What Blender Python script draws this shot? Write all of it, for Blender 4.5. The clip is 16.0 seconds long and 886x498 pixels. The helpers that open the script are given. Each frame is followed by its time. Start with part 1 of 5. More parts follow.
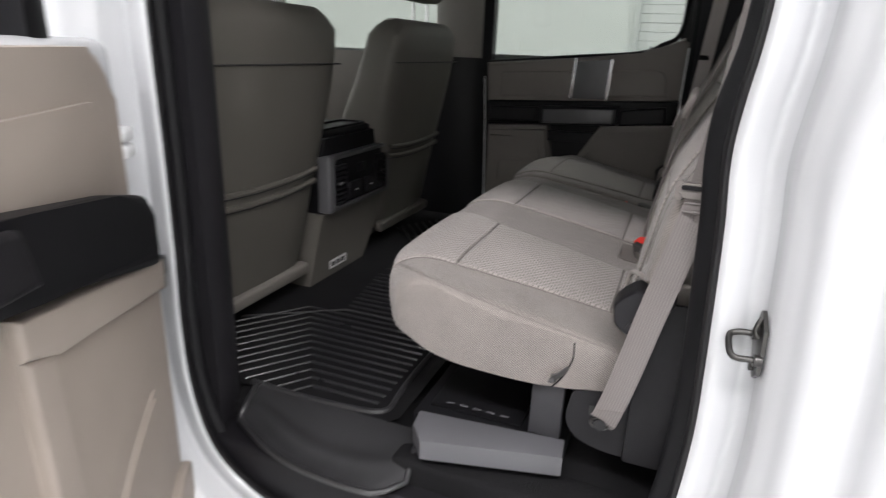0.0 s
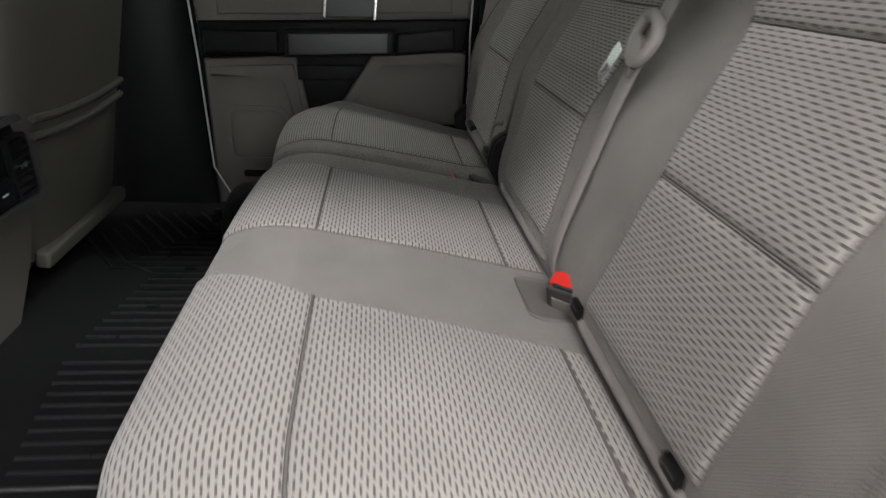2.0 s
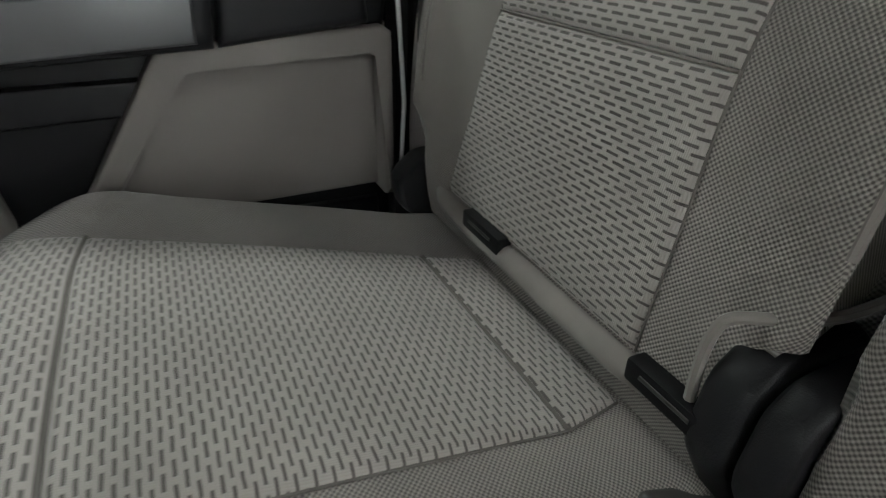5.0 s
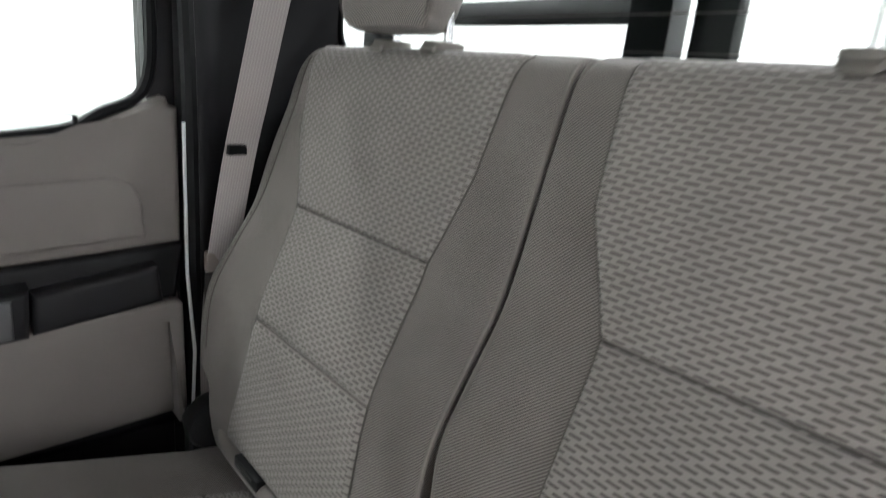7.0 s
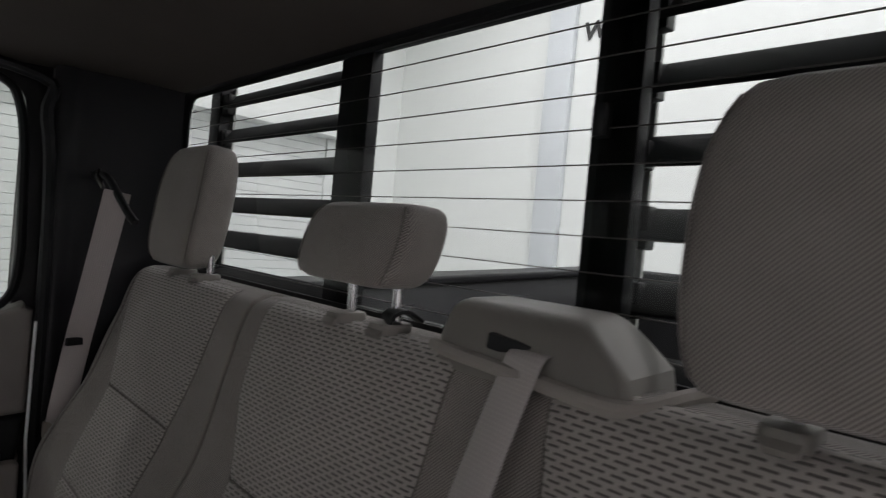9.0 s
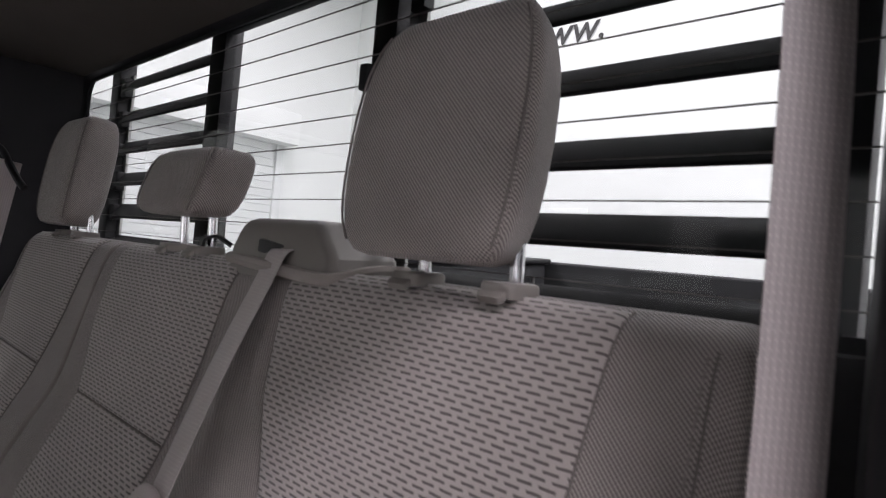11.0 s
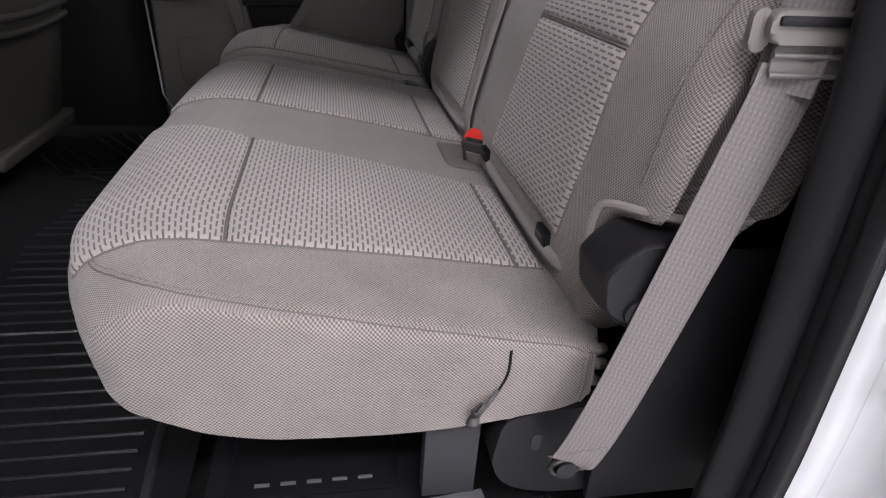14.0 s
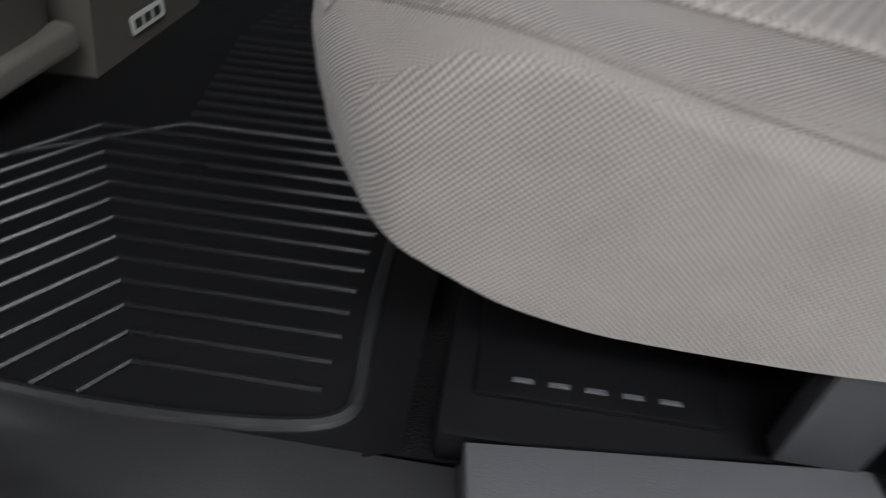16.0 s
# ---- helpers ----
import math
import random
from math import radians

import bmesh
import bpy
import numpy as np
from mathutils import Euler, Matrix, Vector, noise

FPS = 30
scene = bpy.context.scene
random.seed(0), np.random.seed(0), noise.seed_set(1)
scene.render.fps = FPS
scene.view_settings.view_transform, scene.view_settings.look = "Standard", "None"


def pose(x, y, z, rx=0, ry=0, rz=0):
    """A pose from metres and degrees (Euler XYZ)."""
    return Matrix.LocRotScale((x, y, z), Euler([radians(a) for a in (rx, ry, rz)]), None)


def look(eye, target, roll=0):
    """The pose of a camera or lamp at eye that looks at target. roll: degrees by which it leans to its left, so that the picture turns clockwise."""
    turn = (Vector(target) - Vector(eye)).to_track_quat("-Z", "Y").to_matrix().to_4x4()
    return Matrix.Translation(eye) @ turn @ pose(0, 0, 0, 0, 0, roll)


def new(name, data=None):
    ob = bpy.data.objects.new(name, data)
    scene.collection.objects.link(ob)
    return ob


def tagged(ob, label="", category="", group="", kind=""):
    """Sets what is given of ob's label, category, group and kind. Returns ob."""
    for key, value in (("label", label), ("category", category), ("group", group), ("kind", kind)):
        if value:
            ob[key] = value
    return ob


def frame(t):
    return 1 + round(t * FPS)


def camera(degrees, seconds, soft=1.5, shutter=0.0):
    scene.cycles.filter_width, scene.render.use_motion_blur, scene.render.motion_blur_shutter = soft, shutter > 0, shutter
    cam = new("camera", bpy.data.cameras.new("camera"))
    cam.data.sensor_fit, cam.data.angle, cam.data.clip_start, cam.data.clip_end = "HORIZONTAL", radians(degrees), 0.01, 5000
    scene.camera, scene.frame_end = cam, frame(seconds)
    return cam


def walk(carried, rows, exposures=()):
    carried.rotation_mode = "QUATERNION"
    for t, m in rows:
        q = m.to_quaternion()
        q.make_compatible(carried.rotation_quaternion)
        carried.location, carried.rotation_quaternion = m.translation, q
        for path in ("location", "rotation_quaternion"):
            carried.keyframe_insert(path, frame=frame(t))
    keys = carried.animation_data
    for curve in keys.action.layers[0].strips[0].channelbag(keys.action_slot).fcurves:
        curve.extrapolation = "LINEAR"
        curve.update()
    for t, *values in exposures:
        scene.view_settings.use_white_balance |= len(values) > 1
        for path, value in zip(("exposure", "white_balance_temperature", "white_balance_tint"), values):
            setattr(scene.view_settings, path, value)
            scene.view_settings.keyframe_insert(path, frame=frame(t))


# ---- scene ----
cam = camera(73.7, 16.0, soft=1.1, shutter=0.4)
PATH = [
    (0, (0.368, -1.005, 0.805), (-0.315, 0.762, 0.162), 2.3),
    (0.5, (0.295, -0.84, 0.777), (-0.034, 1.026, 0.137), 3.0),
    (1, (0.223, -0.676, 0.733), (0.16, 1.2, 0.042), 3.3),
    (1.5, (0.138, -0.527, 0.751), (0.262, 1.301, -0.05), 2.9),
    (2, (0.077, -0.329, 0.776), (0.312, 1.462, -0.081), 3.8),
    (2.5, (0.016, -0.053, 0.771), (0.289, 1.73, -0.093), 3.8),
    (3, (-0.029, 0.191, 0.786), (0.267, 1.966, -0.087), 4.0),
    (3.2, (-0.04, 0.268, 0.791), (0.27, 2.041, -0.082), 4.0),
    (5.3, (0.09, 0.752, 0.654), (0.94, 2.287, -0.306), 2.7),
    (5.5, (0.098, 0.755, 0.651), (1.001, 2.265, -0.299), 3.1),
    (6, (0.122, 0.73, 0.742), (1.078, 2.193, -0.231), 2.2),
    (6.5, (0.068, 0.632, 0.849), (1.272, 2.014, 0.047), 5.7),
    (7, (0.042, 0.518, 0.936), (1.341, 1.939, 0.394), 5.5),
    (7.5, (0.028, 0.407, 0.979), (1.364, 1.869, 0.699), 5.3),
    (8, (0.051, 0.264, 1.017), (1.401, 1.734, 0.893), 5.3),
    (8.5, (0.064, 0.137, 1.055), (1.442, 1.586, 0.998), 5.4),
    (9, (0.082, 0.043, 1.08), (1.492, 1.462, 1.05), 5.2),
    (9.2, (0.093, 0.007, 1.086), (1.524, 1.404, 1.075), 5.4),
    (11.3, (0.144, -0.263, 0.959), (1.627, 1.078, 0.984), 5.2),
    (11.5, (0.149, -0.289, 0.931), (1.612, 1.075, 0.925), 4.8),
    (12, (0.123, -0.379, 0.875), (1.411, 1.148, 0.769), 4.1),
    (12.5, (0.123, -0.491, 0.798), (0.922, 1.311, 0.462), 3.5),
    (13, (0.108, -0.521, 0.73), (0.61, 1.302, 0.076), 3.9),
    (13.5, (0.111, -0.522, 0.686), (0.516, 1.25, -0.149), 4.2),
    (14, (0.113, -0.518, 0.675), (0.472, 1.216, -0.255), 4.2),
    (14.5, (0.117, -0.516, 0.673), (0.447, 1.201, -0.297), 4.3),
    (15, (0.117, -0.494, 0.655), (0.422, 1.215, -0.338), 4.4),
    (15.5, (0.074, -0.438, 0.587), (0.199, 1.241, -0.493), 4.2),
    (16, (-0.012, -0.335, 0.507), (-0.152, 1.169, -0.803), 4.4),
]
# the clip's automatic exposure and white balance: seconds, stops, kelvin, tint
EXPOSURES = [
    (0.0, -0.08, 6520, 11), (0.5, -0.30, 6500, 10), (1, -0.45, 6500, 8), (1.5, 0.08, 6550, 9), (2, 0.28, 6450, 6), (2.5, 0.60, 6350, 4),
    (3, 0.98, 6260, 3), (5.5, 1.62, 6350, 5), (6, 1.82, 6330, 7), (6.5, 1.95, 6350, 8), (7, 1.68, 6330, 11), (7.5, 1.05, 6400, 11),
    (8, 0.35, 6480, 12), (8.5, 0.02, 6500, 15), (9, -0.08, 6500, 16), (11.5, 0.45, 6400, 23), (12, 0.50, 6425, 21), (12.5, 0.25, 6400, 20),
    (13, -0.05, 6300, 20), (14, -0.12, 6350, 16), (14.5, -0.10, 6300, 14), (15.5, -0.34, 6300, 8), (16, -0.42, 6275, 7),
]
walk(cam, [(t, look(e, a, r)) for t, e, a, r in PATH], EXPOSURES)

# ---------------------------------------------------------------- light
world = bpy.data.worlds.new("world")
scene.world = world
world.use_nodes = True
wn = world.node_tree
bg = wn.nodes["Background"]
bg.inputs[0].default_value = (0.97, 1.0, 0.98, 1)
bg.inputs[1].default_value = 0.5


def area_lamp(name, eye, target, sx, sy, watts, colour):
    d = bpy.data.lights.new(name, "AREA")
    d.shape, d.size, d.size_y, d.energy, d.color = "RECTANGLE", sx, sy, watts, colour
    ob = new(name, d)
    ob.matrix_world = look(eye, target)
    return ob


COOL = (1.0, 0.965, 0.985)
area_lamp("strip_lamp_near", (0.1, -3.1, 4.25), (0.1, -3.1, 0.0), 5.0, 0.6, 420, COOL)
area_lamp("strip_lamp_far", (0.2, 4.0, 4.25), (0.2, 4.0, 0.0), 7.0, 0.3, 280, COOL)
# unseen lamp, added only to brighten the open door's lining
area_lamp("door_fill_lamp", (2.6, -2.5, 4.25), (2.6, -2.5, 0.0), 0.22, 2.4, 90, COOL)
area_lamp("strip_lamp_rear", (3.6, 0.6, 4.25), (3.6, 0.6, 0.0), 0.3, 6.0, 270, COOL)
area_lamp("strip_lamp_front", (-5.0, 0.6, 4.25), (-5.0, 0.6, 0.0), 0.3, 6.0, 260, COOL)

# ---------------------------------------------------------------- materials


class Nodes:
    """Small helper round one node material."""

    def __init__(self, name, colour, rough=0.6, metal=0.0):
        self.m = bpy.data.materials.new(name)
        self.m.use_nodes = True
        self.t = self.m.node_tree
        self.b = self.t.nodes["Principled BSDF"]
        self.b.inputs["Base Color"].default_value = (*colour, 1)
        self.b.inputs["Roughness"].default_value = rough
        self.b.inputs["Metallic"].default_value = metal

    def add(self, kind, **values):
        n = self.t.nodes.new(kind)
        for k, v in values.items():
            n.inputs[k.replace("_", " ")].default_value = v
        return n

    def wire(self, a, b):
        self.t.links.new(a, b)

    def math(self, op, a, b=None, c=None):
        n = self.t.nodes.new("ShaderNodeMath")
        n.operation = op
        for i, v in enumerate((a, b, c)):
            if v is None:
                continue
            if isinstance(v, (int, float)):
                n.inputs[i].default_value = v
            else:
                self.wire(v, n.inputs[i])
        return n.outputs[0]

    def coords(self, kind="Object"):
        return self.t.nodes.new("ShaderNodeTexCoord").outputs[kind]

    def noise(self, scale, detail=4, co=None):
        n = self.add("ShaderNodeTexNoise", Scale=scale, Detail=detail)
        self.wire(co or self.coords(), n.inputs["Vector"])
        return n.outputs["Fac"]

    def mix(self, fac, c1, c2):
        n = self.t.nodes.new("ShaderNodeMix")
        n.data_type = "RGBA"
        for sock, v in ((n.inputs[0], fac), (n.inputs[6], c1), (n.inputs[7], c2)):
            if isinstance(v, tuple):
                sock.default_value = (*v, 1)
            elif isinstance(v, (int, float)):
                sock.default_value = v
            else:
                self.wire(v, sock)
        return n.outputs[2]

    def bump(self, height, strength, dist):
        n = self.add("ShaderNodeBump", Strength=strength, Distance=dist)
        self.wire(height, n.inputs["Height"])
        self.wire(n.outputs[0], self.b.inputs["Normal"])
        return n

    def colour(self, out):
        self.wire(out, self.b.inputs["Base Color"])

    def rough_from(self, fac, lo, hi):
        n = self.add("ShaderNodeMapRange", To_Min=lo, To_Max=hi)
        self.wire(fac, n.inputs[0])
        self.wire(n.outputs[0], self.b.inputs["Roughness"])


def tint(c, k):
    return tuple(min(1, v * k) for v in c)


def grainy(name, colour, rough=0.6, metal=0.0, grain=900, strength=0.25, dist=0.0006, vary=0.12, blotch=9, spec=0.5):
    """Moulded plastic, rubber, paint: fine grain in relief, faint blotches of tone and gloss."""
    n = Nodes(name, colour, rough, metal)
    big = n.noise(blotch, 5)
    n.colour(n.mix(big, tint(colour, 1 - vary), tint(colour, 1 + vary)))
    n.b.inputs["Specular IOR Level"].default_value = spec
    n.rough_from(big, max(0.04, rough - 0.08), min(1, rough + 0.08))
    if strength:
        n.bump(n.noise(grain, 2), strength, dist)
    return n.m


def weave(name, colour, period=0.0026, strength=0.42, sheen=0.25):
    """Plain twill seat cloth: fine diagonal cords in two directions, from the cloth's own run."""
    n = Nodes(name, colour, 0.9)
    sep = n.t.nodes.new("ShaderNodeSeparateXYZ")
    n.wire(n.coords("UV"), sep.inputs[0])
    u, v = sep.outputs[0], sep.outputs[1]
    k = 2 * math.pi / (period * 1.41)
    a = n.math("SINE", n.math("MULTIPLY", n.math("ADD", u, v), k))
    b = n.math("SINE", n.math("MULTIPLY", n.math("SUBTRACT", u, v), k))
    h = n.math("MULTIPLY", n.math("ADD", a, n.math("MULTIPLY", b, 0.8)), 0.6)
    big = n.noise(14, 6)
    f = n.math("ADD", n.math("MULTIPLY", h, 0.66), n.math("MULTIPLY_ADD", big, 0.6, 0.2))
    n.colour(n.mix(f, tint(colour, 0.45), tint(colour, 1.47)))
    n.bump(n.math("MULTIPLY_ADD", n.noise(26, 3), 3.0, h), strength, 0.0008)
    n.b.inputs["Sheen Weight"].default_value = sheen
    n.b.inputs["Sheen Roughness"].default_value = 0.5
    n.b.inputs["Specular IOR Level"].default_value = 0.2
    return n.m


def dashed(name, ground, dash):
    """Insert cloth: staggered dark dashes that run across the truck, sunk into a lighter ground."""
    n = Nodes(name, ground, 0.9)
    sep = n.t.nodes.new("ShaderNodeSeparateXYZ")
    n.wire(n.coords("UV"), sep.inputs[0])
    wob = n.math("MULTIPLY", n.math("SUBTRACT", n.noise(60, 2), 0.5), 0.0012)
    u, v = n.math("ADD", sep.outputs[0], wob), n.math("ADD", sep.outputs[1], wob)
    w, hgt = 0.0170, 0.0051
    vr = n.math("DIVIDE", v, hgt)
    row = n.math("FLOOR", vr)
    odd = n.math("MULTIPLY", n.math("FLOORED_MODULO", row, 2.0), 0.5)
    fu = n.math("FRACT", n.math("ADD", n.math("DIVIDE", u, w), odd))
    fv = n.math("FRACT", vr)
    du = n.math("ABSOLUTE", n.math("SUBTRACT", fu, 0.5))
    dv = n.math("ABSOLUTE", n.math("SUBTRACT", fv, 0.5))
    su = n.t.nodes.new("ShaderNodeMapRange")
    su.inputs["From Min"].default_value, su.inputs["From Max"].default_value = 0.375, 0.325
    n.wire(du, su.inputs[0])
    sv = n.t.nodes.new("ShaderNodeMapRange")
    sv.inputs["From Min"].default_value, sv.inputs["From Max"].default_value = 0.25, 0.15
    n.wire(dv, sv.inputs[0])
    mark = n.math("MULTIPLY", su.outputs[0], sv.outputs[0])
    k = 2 * math.pi / 0.0017
    thread = n.math("SINE", n.math("MULTIPLY", u, k))
    tone = n.mix(n.math("ADD", n.math("MULTIPLY", thread, 0.12), n.noise(16, 6)), tint(ground, 0.84), tint(ground, 1.14))
    n.colour(n.mix(mark, tone, dash))
    n.bump(n.math("SUBTRACT", n.math("MULTIPLY", thread, 0.15), mark), 0.6, 0.0012)
    n.b.inputs["Sheen Weight"].default_value = 0.25
    n.b.inputs["Specular IOR Level"].default_value = 0.2
    return n.m


def webbing(name, colour, depth=1.0):
    """Seat-belt webbing: lengthwise ribs and fine cross picks."""
    n = Nodes(name, colour, 0.55)
    sep = n.t.nodes.new("ShaderNodeSeparateXYZ")
    n.wire(n.coords("UV"), sep.inputs[0])
    row = n.math("DIVIDE", sep.outputs[1], 0.0042)
    shift = n.math("MULTIPLY", n.math("FLOOR", row), 2.3)
    rib = n.math("SINE", n.math("ADD", n.math("MULTIPLY", sep.outputs[0], 2 * math.pi / 0.0034), shift))
    pick = n.math("SINE", n.math("MULTIPLY", row, 2 * math.pi))
    cord = n.math("SINE", n.math("MULTIPLY", sep.outputs[0], 2 * math.pi / 0.0017))
    dot = n.math("MULTIPLY", n.math("MAXIMUM", rib, 0.0), n.math("MAXIMUM", pick, 0.0))
    fold = n.math("SINE", n.math("MULTIPLY", sep.outputs[0], 2 * math.pi / 0.0040))
    h = n.math("ADD", n.math("MULTIPLY", dot, 0.36), n.math("MULTIPLY_ADD", fold, 0.12, n.math("MULTIPLY_ADD", cord, 0.08, 0.22)))
    n.colour(n.mix(h, tint(colour, 1 - 0.38 * depth), tint(colour, 1 + 1.1 * depth)))
    n.bump(h, 0.5 * depth, 0.0007)
    return n.m


def glassy(name, tone, gloss=0.03):
    """A thin pane: clear, slightly tinted, with a mirror share at grazing angles."""
    m = bpy.data.materials.new(name)
    m.use_nodes = True
    t = m.node_tree
    out = t.nodes["Material Output"]
    t.nodes.remove(t.nodes["Principled BSDF"])
    tr, gl, mx = (t.nodes.new(k) for k in ("ShaderNodeBsdfTransparent", "ShaderNodeBsdfGlossy", "ShaderNodeMixShader"))
    lw = t.nodes.new("ShaderNodeLayerWeight")
    pw = t.nodes.new("ShaderNodeMath")
    pw.operation, pw.inputs[1].default_value = "POWER", 4.0
    t.links.new(lw.outputs["Facing"], pw.inputs[0])
    fr = t.nodes.new("ShaderNodeMath")
    fr.operation, fr.inputs[1].default_value, fr.inputs[2].default_value = "MULTIPLY_ADD", 0.6, gloss
    t.links.new(pw.outputs[0], fr.inputs[0])
    tr.inputs[0].default_value = (*tone, 1)
    gl.inputs["Roughness"].default_value = 0.02
    t.links.new(fr.outputs[0], mx.inputs[0])
    t.links.new(tr.outputs[0], mx.inputs[1])
    t.links.new(gl.outputs[0], mx.inputs[2])
    t.links.new(mx.outputs[0], out.inputs[0])
    return m


TAUPE = (0.238, 0.214, 0.200)
CLOTH = weave("plain_cloth", TAUPE)
DASH = dashed("dash_cloth", (0.375, 0.341, 0.321), (0.115, 0.104, 0.098))
# seam thread, darkened to stand for the shadow line along it
SEAM = grainy("shaded_seam", tint(TAUPE, 0.60), 0.95, grain=1500)
PIPING = grainy("seam_thread", tint(TAUPE, 0.8), 0.9, grain=1500)
THREAD = grainy("light_thread", tint(TAUPE, 0.85), 0.9, grain=1500)
VINYL = grainy("taupe_vinyl", (0.106, 0.099, 0.087), 0.55, grain=700, strength=0.35)
POCKET = grainy("pocket_vinyl", (0.175, 0.158, 0.147), 0.55, grain=700, strength=0.35)
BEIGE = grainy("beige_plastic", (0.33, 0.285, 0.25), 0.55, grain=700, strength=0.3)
# darker copy of BEIGE for the far door: shade put into the colour
DOORL_SHADED = grainy("shaded_door_lining", (0.190, 0.171, 0.158), 0.55, grain=700, strength=0.3)
GREYP = grainy("grey_plastic", (0.19, 0.175, 0.16), 0.55, grain=700, strength=0.3)
BLACK = grainy("black_plastic", (0.013, 0.0125, 0.0145), 0.45, grain=800, strength=0.3, spec=0.4)
SATIN = grainy("satin_black", (0.0065, 0.0065, 0.0078), 0.52, grain=800, strength=0.1, vary=0.05, blotch=4, spec=0.25)
RETAINER = grainy("belt_guide_plastic", (0.19, 0.172, 0.163), 0.5, grain=700, strength=0.2)
CASING = grainy("buckle_casing", (0.055, 0.052, 0.050), 0.5, grain=700, strength=0.2)
ROLLED = grainy("pale_rolled_cloth", (0.30, 0.272, 0.252), 0.85, grain=900, strength=0.4)
BRIGHT = grainy("satin_silver_plastic", (0.15, 0.15, 0.157), 0.38, 0.3, strength=0.1)
SILVER = grainy("dark_silver_plastic", (0.10, 0.10, 0.105), 0.35, 0.4, strength=0.1)
RUBBER = grainy("rubber_seal", (0.010, 0.010, 0.0112), 0.46, grain=300, strength=0.15, blotch=30, spec=0.18)
LIP = grainy("seal_lip", (0.016, 0.0155, 0.017), 0.5, grain=300, strength=0.2, blotch=30, spec=0.25)
# same rubber as MAT, painted lighter for the highlights along the ridges
RIDGE_LIT = grainy("mat_ridge_lit", (0.015, 0.015, 0.017), 0.30, grain=500, strength=0.1, blotch=12)
MAT = grainy("mat_rubber", (0.006, 0.006, 0.007), 0.66, grain=500, strength=0.3, blotch=7, spec=0.14)
# doorway reflection on the skirt, painted as paler, cloudy rubber; rims share it
SHEEN_RUBBER = grainy("sheen_rubber", (0.029, 0.029, 0.031), 0.32, grain=500, strength=0.25, blotch=9, vary=0.6, spec=0.75)
CARPET = grainy("black_carpet", (0.014, 0.014, 0.015), 0.98, grain=420, strength=1.0, dist=0.004, vary=0.5, blotch=300)
STEEL = grainy("black_steel", (0.006, 0.006, 0.007), 0.38, 0.0, strength=0.15, spec=0.45)
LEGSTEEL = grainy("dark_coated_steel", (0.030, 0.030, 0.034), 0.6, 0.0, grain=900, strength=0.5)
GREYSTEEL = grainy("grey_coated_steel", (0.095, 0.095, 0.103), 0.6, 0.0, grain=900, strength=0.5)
CHROME = grainy("chrome", (0.80, 0.80, 0.82), 0.16, 0.8, strength=0)
ZINC = grainy("striker_steel", (0.32, 0.31, 0.30), 0.3, 1.0, strength=0.1)
WHITE = grainy("white_paint", (0.54, 0.55, 0.565), 0.22, strength=0, vary=0.02, blotch=3)
WHITE_DULL = grainy("white_inner_paint", (0.76, 0.77, 0.78), 0.38, strength=0.1, vary=0.03)
HEADLINER = grainy("headliner_cloth", (0.16, 0.14, 0.125), 0.95, grain=900, strength=0.5)
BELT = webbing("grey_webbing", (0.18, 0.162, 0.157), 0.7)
# same webbing as BELT; sheen on middle and far belts painted in paler
BELT_SHEEN = webbing("sheen_webbing", (0.42, 0.38, 0.37), 0.45)
PALEP = grainy("pale_tongue_plastic", (0.36, 0.33, 0.315), 0.5, grain=700, strength=0.2)
RED = grainy("red_button", (0.72, 0.035, 0.025), 0.4, strength=0.1)
PANE = glassy("pane", (0.30, 0.325, 0.305))
PANE_CLEAR = glassy("windscreen_pane", (0.85, 0.88, 0.86))
PANE_DARK = glassy("privacy_pane", (0.10, 0.12, 0.12))
PANE_REAR = glassy("rear_pane", (0.345, 0.365, 0.355), 0.012)
WIRE = grainy("heater_wire", (0.05, 0.045, 0.04), 0.5, strength=0)
COLUMN = grainy("column_paint", (0.62, 0.65, 0.67), 0.7, strength=0.05, vary=0.03, blotch=1)
WORN = grainy("worn_steel_edge", (0.42, 0.43, 0.41), 0.6, grain=120, strength=0.4, vary=0.45, blotch=25)
DARKSTEEL = grainy("striker_dark_steel", (0.07, 0.068, 0.066), 0.32, 0.8, strength=0.1)
PAPER = grainy("label_paper", (0.75, 0.75, 0.74), 0.6, strength=0)
INK = grainy("ink", (0.03, 0.03, 0.03), 0.6, strength=0)
WALLP = grainy("room_paint", (0.80, 0.82, 0.80), 0.8, grain=60, strength=0.1, vary=0.03, blotch=1)
DOORP = grainy("shutter_paint", (0.68, 0.70, 0.69), 0.5, strength=0.05, vary=0.03, blotch=1)
ROOMFLOOR = grainy("epoxy_floor", (0.45, 0.46, 0.46), 0.25, grain=40, strength=0.1, blotch=2)
LINER = grainy("bed_liner", (0.022, 0.022, 0.024), 0.6, grain=250, strength=0.8, dist=0.002)
DUSTY = grainy("dusty_black", (0.035, 0.035, 0.037), 0.6, grain=200, strength=0.2, vary=0.5, blotch=40)

# ---------------------------------------------------------------- mesh helpers


def part(name, bm, material, parent=None, label="", smooth=True):
    """Links a bmesh as one mesh object under a thing or a part."""
    me = bpy.data.meshes.new(name)
    bmesh.ops.recalc_face_normals(bm, faces=bm.faces)
    bm.to_mesh(me)
    bm.free()
    me.materials.append(material)
    for p in me.polygons:
        p.use_smooth = smooth
    if smooth:
        try:
            me.set_sharp_from_angle(angle=radians(38))
        except AttributeError:
            pass
    ob = new(name, me)
    ob.parent = parent
    if label:
        tagged(ob, label)
    return ob


def dull(material, level):
    material.node_tree.nodes["Principled BSDF"].inputs["Specular IOR Level"].default_value = level


dull(MAT, 0.3)
dull(CARPET, 0.1)
dull(BLACK, 0.22)


